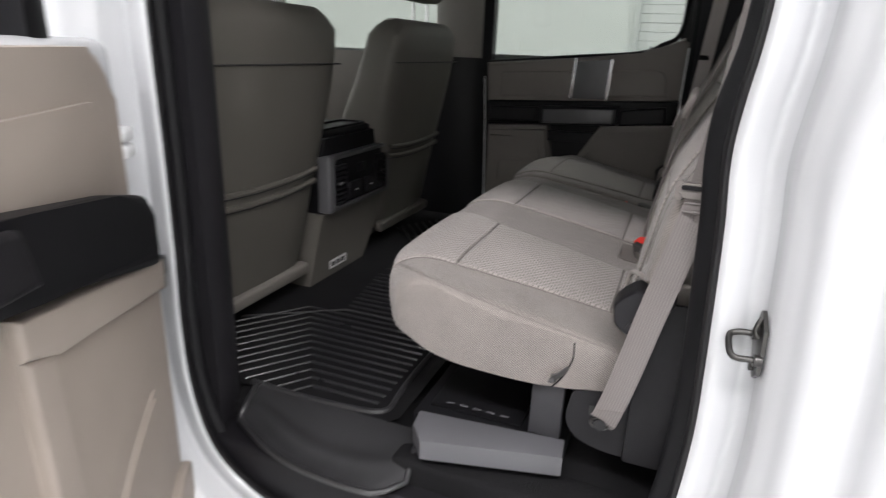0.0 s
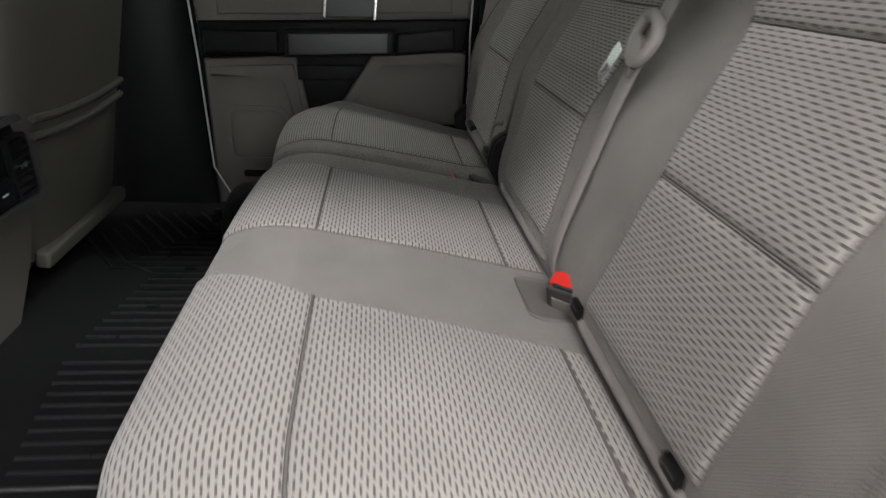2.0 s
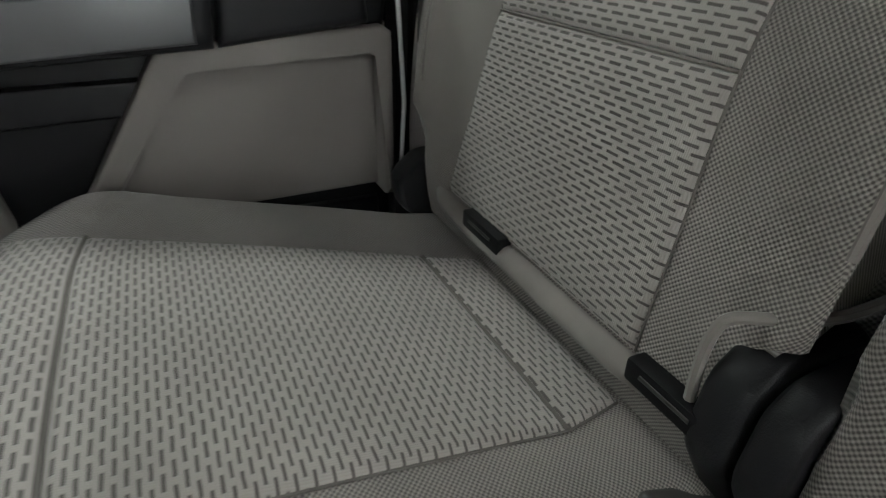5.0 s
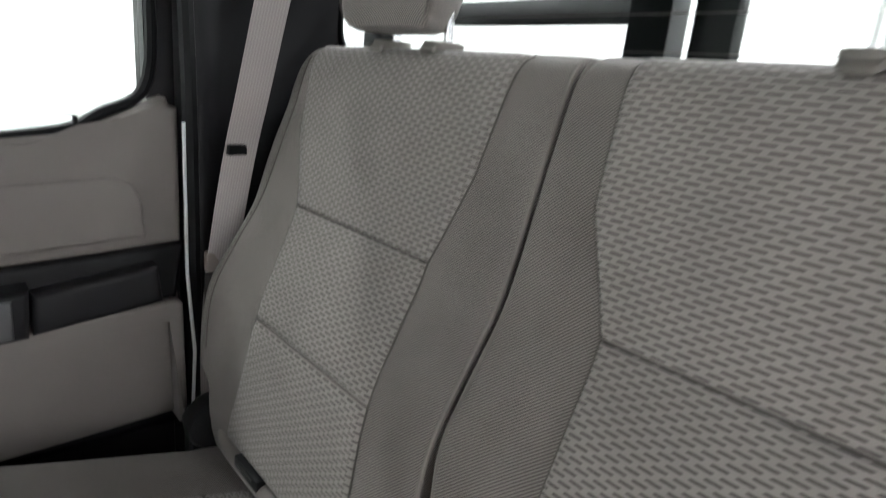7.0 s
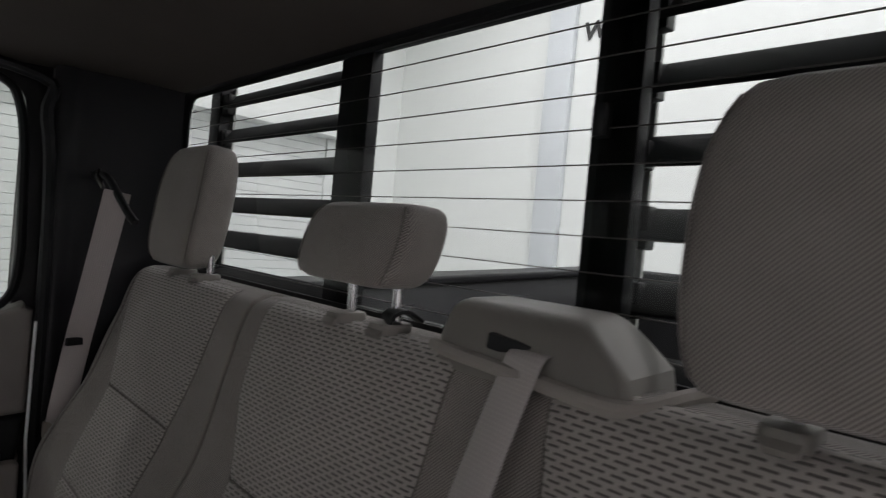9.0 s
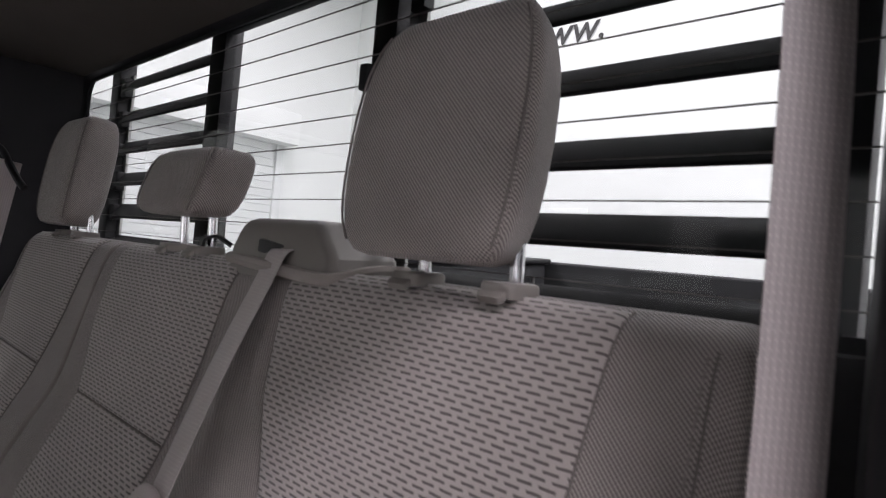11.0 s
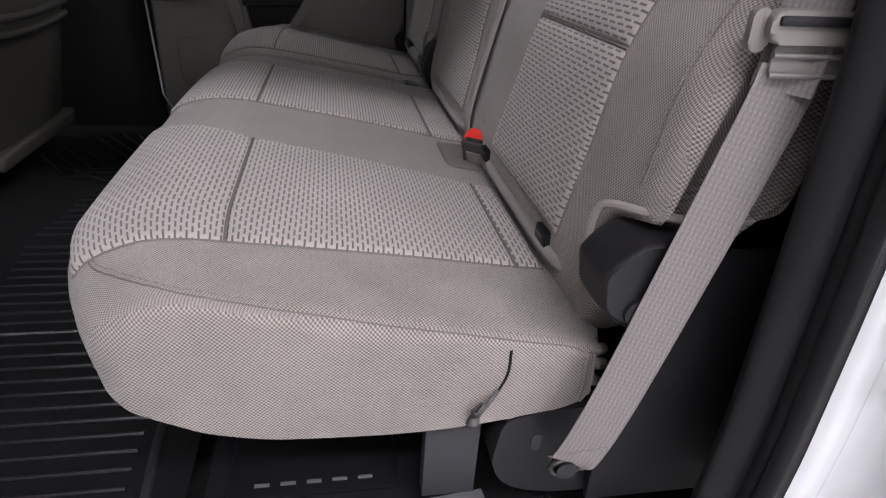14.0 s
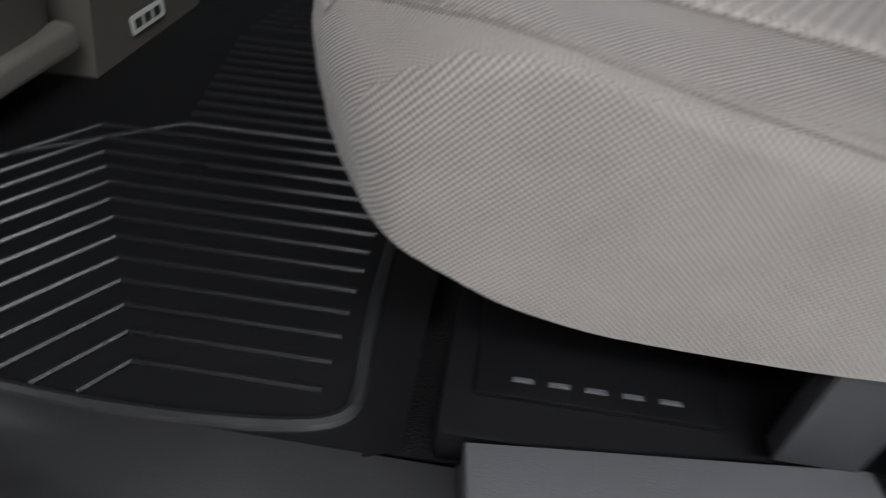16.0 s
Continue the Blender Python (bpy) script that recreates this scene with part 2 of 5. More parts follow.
def thing(name, label, category, group="", kind=""):
    ob = new(name)
    ob.empty_display_size = 0.05
    return tagged(ob, label, category, group, kind)


def structure(name, bm, material, label, category="", smooth=True):
    ob = part(name, bm, material, None, "", smooth)
    return tagged(ob, label, category or name.split("_")[0], "", "structure")


def box(x0, x1, y0, y1, z0, z1, bevel=0.004, seg=2, bm=None):
    own = bm or bmesh.new()
    r = bmesh.ops.create_cube(own, size=1.0)
    vs = r["verts"]
    for v in vs:
        v.co = Vector((x0 + (v.co.x + 0.5) * (x1 - x0), y0 + (v.co.y + 0.5) * (y1 - y0), z0 + (v.co.z + 0.5) * (z1 - z0)))
    if bevel:
        es = list({e for v in vs for e in v.link_edges})
        bmesh.ops.bevel(own, geom=es, offset=bevel, segments=seg, profile=0.6, affect="EDGES")
    return own


def moved(bm, m):
    bmesh.ops.transform(bm, matrix=m, verts=bm.verts)
    return bm


def loft(rings, bm=None, closed=True, caps=True):
    """Skin over rings of points, each of the same count."""
    bm = bm or bmesh.new()
    rows = [[bm.verts.new(p) for p in ring] for ring in rings]
    n = len(rows[0])
    for a, b in zip(rows, rows[1:]):
        for i in range(n if closed else n - 1):
            j = (i + 1) % n
            bm.faces.new((a[i], a[j], b[j], b[i]))
    if caps and closed:
        bm.faces.new(rows[0])
        bm.faces.new(list(reversed(rows[-1])))
    return bm


def sheet(fn, us, vs, bm=None, uv=None):
    """An open sheet fn(u, v) over two lists of values; uv(u, v) gives the cloth's run in metres."""
    bm = bm or bmesh.new()
    lay = bm.loops.layers.uv.verify() if uv else None
    rows = [[bm.verts.new(fn(u, v)) for v in vs] for u in us]
    for i in range(len(us) - 1):
        for j in range(len(vs) - 1):
            f = bm.faces.new((rows[i][j], rows[i + 1][j], rows[i + 1][j + 1], rows[i][j + 1]))
            if uv:
                for lp, (a, b) in zip(f.loops, ((i, j), (i + 1, j), (i + 1, j + 1), (i, j + 1))):
                    lp[lay].uv = uv(us[a], vs[b])
    return bm


def steps(a, b, n):
    return [a + (b - a) * i / n for i in range(n + 1)]


def interp(x, table):
    return float(np.interp(x, [a for a, _ in table], [b for _, b in table]))


def smooth_curve(points, n):
    """Catmull-Rom through points (any dimension), n steps a span."""
    p = [Vector(q) for q in points]
    p = [2 * p[0] - p[1]] + p + [2 * p[-1] - p[-2]]
    out = []
    for i in range(1, len(p) - 2):
        for k in range(n):
            t = k / n
            out.append(0.5 * ((2 * p[i]) + (p[i + 1] - p[i - 1]) * t + (2 * p[i - 1] - 5 * p[i] + 4 * p[i + 1] - p[i + 2]) * t * t
                              + (3 * p[i] - p[i - 1] - 3 * p[i + 1] + p[i + 2]) * t ** 3))
    out.append(p[-2])
    return out


def tube(points, radius, sides=10, bm=None, caps=True):
    pts = [Vector(p) for p in points]
    rings = []
    up = None
    for i, p in enumerate(pts):
        d = (pts[min(i + 1, len(pts) - 1)] - pts[max(i - 1, 0)]).normalized()
        if up is None:
            up = d.orthogonal().normalized()
        up = (up - d * up.dot(d)).normalized()
        side = d.cross(up)
        r = radius(i / (len(pts) - 1)) if callable(radius) else radius
        rings.append([p + r * (math.cos(a) * up + math.sin(a) * side) for a in steps(0, 2 * math.pi, sides)[:-1]])
    return loft(rings, bm, True, caps)


def ribbon(points, sides, width, thick, uv=True):
    """A flat strap through points; sides gives the direction across it at each point."""
    bm = bmesh.new()
    lay = bm.loops.layers.uv.verify()
    pts = [Vector(p) for p in points]
    run, rows = 0.0, []
    for i, p in enumerate(pts):
        if i:
            run += (p - pts[i - 1]).length
        d = (pts[min(i + 1, len(pts) - 1)] - pts[max(i - 1, 0)]).normalized()
        s = Vector(sides[i]) if len(sides) > 1 else Vector(sides[0])
        s = (s - d * s.dot(d)).normalized()
        nrm = d.cross(s)
        ring = []
        for a, b in ((-1, -0.4), (-0.96, -1), (0, -1), (0.96, -1), (1, -0.4), (1, 0.4), (0.96, 1), (0, 1), (-0.96, 1), (-1, 0.4)):
            ring.append((bm.verts.new(p + s * a * width / 2 + nrm * b * thick / 2), a * width / 2, run))
        rows.append(ring)
    for a, b in zip(rows, rows[1:]):
        for i in range(10):
            j = (i + 1) % 10
            q = (a[i], a[j], b[j], b[i])
            f = bm.faces.new([v[0] for v in q])
            for lp, v in zip(f.loops, q):
                lp[lay].uv = (v[1], v[2])
    bm.faces.new([v[0] for v in rows[0]])
    bm.faces.new([v[0] for v in reversed(rows[-1])])
    return bm


def flat(points):
    bm = bmesh.new()
    bm.faces.new([bm.verts.new(p) for p in points])
    return bm


def rrect(x0, x1, z0, z1, r, n=6):
    """Outline of a rounded rectangle, anticlockwise; r one radius or four (bl, br, tr, tl)."""
    rs = r if isinstance(r, (tuple, list)) else (r,) * 4
    out = []
    for (cx, cz), rad, a0 in zip(((x0, z0), (x1, z0), (x1, z1), (x0, z1)), rs, (180, 270, 0, 90)):
        sx, sz = (1 if cx == x0 else -1), (1 if cz == z0 else -1)
        ox, oz = cx + sx * rad, cz + sz * rad
        for k in range(n + 1):
            a = radians(a0 + 90 * k / n)
            out.append((ox + rad * math.cos(a), oz + rad * math.sin(a)))
    return out


def prism(outline, place, depth, bevel=0.0, bm=None, seg=2):
    """A plate: outline of (a, b) laid by place(a, b, c), from c = 0 to c = depth."""
    own = bmesh.new()
    lo = [own.verts.new(place(a, b, 0.0)) for a, b in outline]
    hi = [own.verts.new(place(a, b, depth)) for a, b in outline]
    n = len(outline)
    own.faces.new(lo)
    top = own.faces.new(list(reversed(hi)))
    for i in range(n):
        j = (i + 1) % n
        own.faces.new((lo[i], hi[i], hi[j], lo[j]))
    if bevel:
        bmesh.ops.bevel(own, geom=list(top.edges), offset=bevel, segments=seg, profile=0.6, affect="EDGES")
    return own


def ring_plate(outer, inner, place, depth):
    """A plate with one opening; both outlines have the same count."""
    bm = bmesh.new()
    loops = [[bm.verts.new(place(a, b, c)) for a, b in o] for o, c in ((outer, 0.0), (inner, 0.0), (inner, depth), (outer, depth))]
    n = len(outer)
    for k in range(4):
        a, b = loops[k], loops[(k + 1) % 4]
        for i in range(n):
            j = (i + 1) % n
            bm.faces.new((a[i], a[j], b[j], b[i]))
    return bm


XZ = lambda y: (lambda a, b, c: (a, y + c, b))
YZ = lambda x: (lambda a, b, c: (x + c, a, b))
XY = lambda z: (lambda a, b, c: (a, b, z + c))
MID = 0.62  # the truck's middle line

# ---------------------------------------------------------------- the room round the truck
FLOOR_Z, ROOF_Z = -0.75, 4.4
structure("floor", box(-7, 5.2, -5, 6.2, FLOOR_Z - 0.1, FLOOR_Z, 0), ROOMFLOOR, "pale grey coated workshop floor", "floor")
structure("ceiling", box(-7, 5.2, -5, 6.2, ROOF_Z, ROOF_Z + 0.1, 0), WALLP, "plain white workshop ceiling", "ceiling")
structure("wall_rear", box(5.0, 5.2, -5, 6.2, FLOOR_Z, ROOF_Z, 0), WALLP, "plain white painted wall behind the truck", "wall")
structure("wall_front", box(-7.2, -7, -5, 6.2, FLOOR_Z, ROOF_Z, 0), WALLP, "plain white painted wall ahead of the truck", "wall")
structure("wall_near", box(-7, 5.0, -5.2, -5, FLOOR_Z, ROOF_Z, 0), WALLP, "plain white painted wall beside the truck", "wall")
structure("wall_far", box(-7, 5.0, 6.0, 6.2, FLOOR_Z, ROOF_Z, 0), WALLP, "plain white painted wall beyond the truck", "wall")
structure("pillar", box(4.93, 5.0, 3.39, 3.69, FLOOR_Z, ROOF_Z, 0.01), COLUMN, "grey-white flat column against the wall", "column")
wall_box = thing("wall_panel", "pale flat access panel on the white wall", "access panel")
part("panel", box(4.985, 5.0, 2.44, 3.02, 1.24, 1.55, 0.004), WALLP, wall_box)


def shutter():
    """The roller door in the far wall: its slats stand out as rounded ribs."""
    t = thing("roller_door", "white ribbed roller door, closed, in the far wall", "roller door", kind="structure")
    bm = bmesh.new()
    z = FLOOR_Z
    while z < 2.1:
        box(-0.2, 3.9, 5.965, 5.99, z + 0.0015, z + 0.0885, 0.003, 1, bm)
        z += 0.09
    part("slats", bm, DOORP, t)
    part("side_rail", box(-0.25, -0.2, 5.93, 6.0, FLOOR_Z, 2.13, 0.004), DOORP, t)
    part("side_rail", box(3.9, 4.0, 5.93, 6.0, FLOOR_Z, 2.13, 0.004), DOORP, t)
    part("roller_box", box(-0.3, 4.05, 5.72, 6.0, 2.13, 2.5, 0.01), WALLP, t, "white roller housing")


shutter()

# lettering on the rear wall
cu_ = bpy.data.curves.new("lettering", "FONT")
cu_.body, cu_.size, cu_.extrude, cu_.shear = "www.", 0.385, 0.004, 0.15
cu_.materials.append(INK)
sign = new("wall_lettering", cu_)
sign.matrix_world = Matrix.Translation((4.985, 3.33, 3.13)) @ Matrix.Rotation(radians(-90), 4, "Z") @ Matrix.Rotation(radians(90), 4, "X")
tagged(sign, "dark grey slanted lettering on the white wall", "lettering")

# ---------------------------------------------------------------- the cab's shell
structure("cab_floor", box(-1.5, 0.66, -0.16, 1.40, -0.05, 0.088, 0.01), CARPET, "black carpeted cab floor", "floor")


def headliner():
    def f(u, v):
        w = (v - MID) / 0.86
        k = max(0, (u - 0.3) / 0.3)
        return (u, v, 1.392 - 0.03 * abs(w) ** 4 * (1 - k) - 0.030 * k * k)
    bm = sheet(f, steps(-1.3, 0.60, 16), steps(-0.27, 1.51, 24))
    bmesh.ops.solidify(bm, geom=bm.faces[:], thickness=-0.02)
    return structure("ceiling_headliner", bm, HEADLINER, "dark taupe cloth headliner of the cab", "ceiling")


headliner()
# unseen front wall, added to dim the cab; clear pane lets lamp light in
structure("wall_cab_front", box(-1.56, -1.50, -0.34, 1.58, -0.05, 0.72, 0.01), BLACK, "unseen black panel closing the cab in front, added to dim it", "dashboard")
structure("wall_cab_front_glass", flat([(-1.53, -0.34, 0.72), (-1.53, 1.58, 0.72), (-1.50, 1.58, 1.43), (-1.50, -0.34, 1.43)]), PANE_CLEAR, "windscreen of the cab", "windscreen").visible_shadow = False
structure("roof", box(-1.5, 0.68, -0.34, 1.58, 1.43, 1.46, 0.01), WHITE, "white painted steel cab roof", "roof")

# rear wall of the cab, with the opening for the back window
WIN = rrect(-0.218, 1.475, 0.955, 1.362, 0.05)
structure("wall_cab_rear", ring_plate(rrect(-0.27, 1.51, 0.08, 1.43, 0.005), WIN, YZ(0.60), 0.028), BLACK, "black trim panel behind the rear seat", "wall")


def rear_window():
    t = thing("window_1", "cab back window with heater wires and a sliding middle pane", "window", kind="structure")
    glass = part("pane", flat([YZ(0.626)(a, b, 0) for a, b in rrect(-0.25, 1.49, 0.94, 1.375, 0.06)]), PANE_REAR, t)
    part("frit_border", ring_plate(rrect(-0.234, 1.474, 0.956, 1.361, 0.05), rrect(-0.224, 1.464, 0.968, 1.353, 0.045), YZ(0.618), 0.004), SATIN, t, "black printed border")
    for y0, y1 in ((0.335, 0.380), (0.788, 0.832)):
        part("slider_frame", box(0.632, 0.655, y0, y1, 0.93, 1.39, 0.004), SATIN, t, "black upright frame of the sliding pane")
    for z in (0.955, 1.372):
        part("slider_rail", box(0.634, 0.65, 0.380, 0.788, z - 0.012, z + 0.012, 0.003), SATIN, t)
    for k in range(10):
        z = 0.985 + k * 0.0375
        part("heater_wire", box(0.6225, 0.6245, -0.22, 1.46, z - 0.0006, z + 0.0006, 0), WIRE, t)
    part("latch", box(0.612, 0.632, 0.362, 0.378, 1.20, 1.235, 0.004), SATIN, t, "small black slider latch")


rear_window()


def window_guard(y0, y1, hw):
    """Louvred steel guard outside the back window: a post frame with slanted slats."""
    t = thing("window_guard", "black dusty steel louvre guard outside the back window", "window guard", "guards behind the cab")
    for y in (y0, y1):
        part("post", box(0.675, 0.715, y - hw, y + hw, 0.62, 1.44, 0.004), DUSTY, t)
    for k in range(6):
        z = 0.958 + k * 0.0795
        bm = box(-0.003, 0.003, y0 + hw, y1 - hw - 0.014, -0.022, 0.022, 0.002)
        moved(bm, pose(0.69, 0, z, 0, 38, 0))
        part("slat", bm, DUSTY, t)
        e = 0.004 * (k % 3)
        part("weld_tab", box(0.680, 0.700, y1 - hw - 0.022 - e, y1 - hw + 0.002, z - 0.020 - e, z + 0.012 + e, 0.003), STEEL, t)
    part("edge_strip", box(0.702, 0.708, y1 - hw - 0.016, y1 - hw + 0.002, 0.64, 1.39, 0.001), WORN, t, "pale worn edge strip")
    part("top_bar", box(0.675, 0.715, y0 - 0.02, y1 + 0.02, 1.425, 1.465, 0.006), DUSTY, t)
    part("foot_bar", box(0.675, 0.715, y0 - 0.02, y1 + 0.02, 0.60, 0.64, 0.006), DUSTY, t)
    return t


window_guard(0.907, 1.452, 0.027)
window_guard(-0.14, 0.393, 0.024)


def truck_bed():
    t = thing("truck_bed", "black lined pickup bed with raised side walls", "truck bed")
    m = Matrix.Translation((0.74, 0, 0.90)) @ Matrix.Rotation(radians(-3.0), 4, "Y")
    P = lambda nm, bm, mat, lb="": part(nm, moved(bm, m), mat, t, lb)
    P("bed_floor", box(0.0, 2.0, -0.19, 1.43, -0.56, -0.52, 0.005), LINER)
    for y0, y1, s in ((-0.27, -0.17, 1), (1.41, 1.51, -1)):
        P("side_wall", box(0.0, 2.0, y0, y1, -0.54, 0.0, 0.012), LINER)
        P("rail_cap", box(0.0, 2.02, y0 - 0.02, y1 + 0.02, 0.0, 0.028, 0.010, 3), BLACK)
        for x in (0.5, 1.1, 1.7):
            P("wall_rib", box(x, x + 0.10, y1 - 0.012 if s > 0 else y0 - 0.012, y1 + 0.012 if s > 0 else y0 + 0.012, -0.52, -0.06, 0.008), LINER)
        P("tie_down", tube([(1.86, (y1 + 0.02) if s > 0 else (y0 - 0.02), -0.14), (1.86, (y1 + 0.02) if s > 0 else (y0 - 0.02), -0.06)], 0.010, 10), ZINC)
    P("front_wall", box(0.0, 0.04, -0.17, 1.41, -0.54, -0.20, 0.01), LINER)
    P("tailgate", box(2.03, 2.09, -0.25, 1.49, -0.54, 0.012, 0.015, 3), LINER)
    for y in (-0.235, 1.475):
        P("tailgate_latch", box(2.0, 2.028, y - 0.012, y + 0.012, -0.24, -0.04, 0.003), CHROME)
    P("outer_panel", box(-0.02, 2.1, -0.335, -0.29, -1.2, 0.02, 0.015), WHITE, "white painted bed side")
    P("outer_panel", box(-0.02, 2.1, 1.53, 1.575, -1.2, 0.02, 0.015), WHITE, "white painted bed side")
    return t


truck_bed()

# ---------------------------------------------------------------- doorway on the camera's side


def doorway_outline(off=0.0):
    """The opening's outline in x and z, anticlockwise, grown by off."""
    pts = [(-0.20, -0.055), (0.27, -0.055), (0.365, 0.0), (0.422, 0.10), (0.442, 0.21), (0.449, 0.33), (0.447, 0.42), (0.442, 0.53), (0.437, 0.62),
           (0.430, 0.70), (0.432, 0.76), (0.438, 0.84), (0.442, 0.97), (0.442, 1.15), (0.42, 1.27), (0.33, 1.335), (0.1, 1.345), (-0.30, 1.34),
           (-0.385, 1.30), (-0.420, 1.18), (-0.427, 0.86), (-0.425, 0.63), (-0.426, 0.45), (-0.430, 0.30), (-0.420, 0.16), (-0.380, 0.046), (-0.300, -0.02)]
    closed = pts + pts[:1]
    c = smooth_curve(closed, 5)[:-1]
    out = []
    n = len(c)
    for i in range(n):
        d = (c[(i + 1) % n] - c[i - 1]).normalized()
        out.append((c[i].x + d.y * off, c[i].y - d.x * off))
    return out


def near_side():
    t = thing("door_seal", "black rubber weatherstrip round the open doorway", "weatherstrip", kind="structure")
    soft = lambda rows: [(p[0], p[1]) for p in smooth_curve(list(rows), 4)]
    depth = lambda y: max(0.0, min(1.0, (y + 0.268) / 0.058))

    def lean(a, b, y):
        """The seal's inner lip stands in at the rear edge and back at the front edge."""
        if a > 0.2:
            return (-0.029 + 0.010 * max(0, min(1, (b - 0.75) / 0.08))) * depth(y)
        return -0.014 * depth(y) * (a < -0.2)

    def outward(a, b, y):
        """Above the belt line the rear edge stands further out."""
        return y - 0.021 * (a > 0.2) * max(0, min(1, (b - 0.68) / 0.12)) * max(0, min(1, (-0.235 - y) / 0.03))
    band = lambda rows: loft([[(a + lean(a, b, y), outward(a, b, y), b) for a, b in doorway_outline(off)] for off, y in soft(rows)], None, True, False)
    part("bulb", band(((0.020, -0.196), (0.005, -0.200), (-0.001, -0.209), (0.0, -0.217), (0.007, -0.224), (0.014, -0.227))), RUBBER, t)
    part("carrier", band(((0.014, -0.225), (0.011, -0.229), (0.010, -0.235), (0.013, -0.240))), RUBBER, t)
    part("outer_lip", band(((0.013, -0.238), (0.003, -0.241), (-0.002, -0.248), (-0.003, -0.256), (0.0, -0.257), (0.0045, -0.2605))), LIP, t, "grey matt rubber lip")
    rows = ((0.0015, -0.2595), (0.005, -0.2635), (0.010, -0.2645), (0.018, -0.263), (0.034, -0.258), (0.045, -0.254), (0.051, -0.259), (0.053, -0.280), (0.056, -0.302), (0.064, -0.314), (0.074, -0.325), (0.084, -0.338), (0.094, -0.344), (0.104, -0.346), (0.112, -0.340), (0.122, -0.336), (0.138, -0.338), (0.148, -0.346), (0.156, -0.359), (0.166, -0.367), (0.180, -0.370), (0.21, -0.368), (0.26, -0.366))
    structure("door_frame", band(rows), WHITE, "white painted steel door frame round the opening", "door frame")
    structure("door_trim", band(((0.018, -0.203), (0.030, -0.198), (0.060, -0.191), (0.105, -0.187))), BLACK, "black plastic trim inside the doorway", "trim")
    # outer skin behind the doorway and under it
    out = doorway_outline(0.255)
    big = []
    for a, b in out:
        big.append((max(-1.9, min(0.715, (a - 0.0) * 3.0)), max(-0.5, min(1.44, 0.6 + (b - 0.6) * 3.0))))
    structure("body_side", ring_plate(big, out, XZ(-0.366), 0.012), WHITE, "white painted steel body side", "body panel")
    # pillar trim behind the doorway
    structure("pillar_trim_near", box(0.475, 0.61, -0.225, -0.190, 0.08, 1.37, 0.012), BLACK, "black plastic pillar trim beside the seat", "trim")
    structure("pillar_trim_near_middle", box(-0.62, -0.415, -0.20, -0.13, 0.0, 1.36, 0.02), BLACK, "black plastic middle pillar trim", "trim")


near_side()


def striker():
    """Door striker: a bent plate with a wire loop that points forward; local y is the plate's normal."""
    t = thing("door_striker", "dark steel door striker loop bolted to the white frame", "door striker")
    m = Matrix.Translation((0.496, -0.280, 0.487)) @ Matrix.Scale(0.84, 4) @ Matrix.Rotation(radians(94), 4, "Z")
    out = [(-0.022, 0.012), (-0.012, 0.046), (-0.004, 0.050), (0.016, 0.030), (0.020, -0.006), (0.018, -0.036), (0.006, -0.048), (-0.004, -0.046), (-0.022, -0.006)]
    P = lambda nm, bm, lb="": part(nm, moved(bm, m), DARKSTEEL, t, lb)
    P("plate", prism([(a * 1.4, b_) for a, b_ in out], lambda a, b_, c: (-a, c, b_), 0.006, 0.002))
    P("loop", tube(smooth_curve([(0.012, 0.004, 0.010), (0.014, 0.022, 0.010), (0.014, 0.034, 0.008), (0.009, 0.041, 0.005), (-0.006, 0.043, -0.002), (-0.020, 0.041, -0.010), (-0.026, 0.034, -0.013), (-0.026, 0.022, -0.013), (-0.024, 0.004, -0.013)], 6), 0.0048))
    for a, b_ in ((0.013, 0.010), (-0.025, -0.013)):
        P("collar", tube([(a, 0.002, b_), (a, 0.012, b_)], 0.0085, 14))
    P("rib", tube(smooth_curve([(0.0, 0.006, 0.040), (-0.002, 0.010, 0.032), (-0.004, 0.012, 0.020), (-0.008, 0.008, 0.012)], 5), 0.004))
    for a, b_ in ((-0.006, 0.020), (0.004, -0.032)):
        P("bolt", prism([(a + 0.007 * math.cos(q), b_ + 0.007 * math.sin(q)) for q in steps(0, 2 * math.pi, 6)[:-1]], lambda x, z, c: (-x, 0.006 + c, z), 0.006, 0.001))


striker()


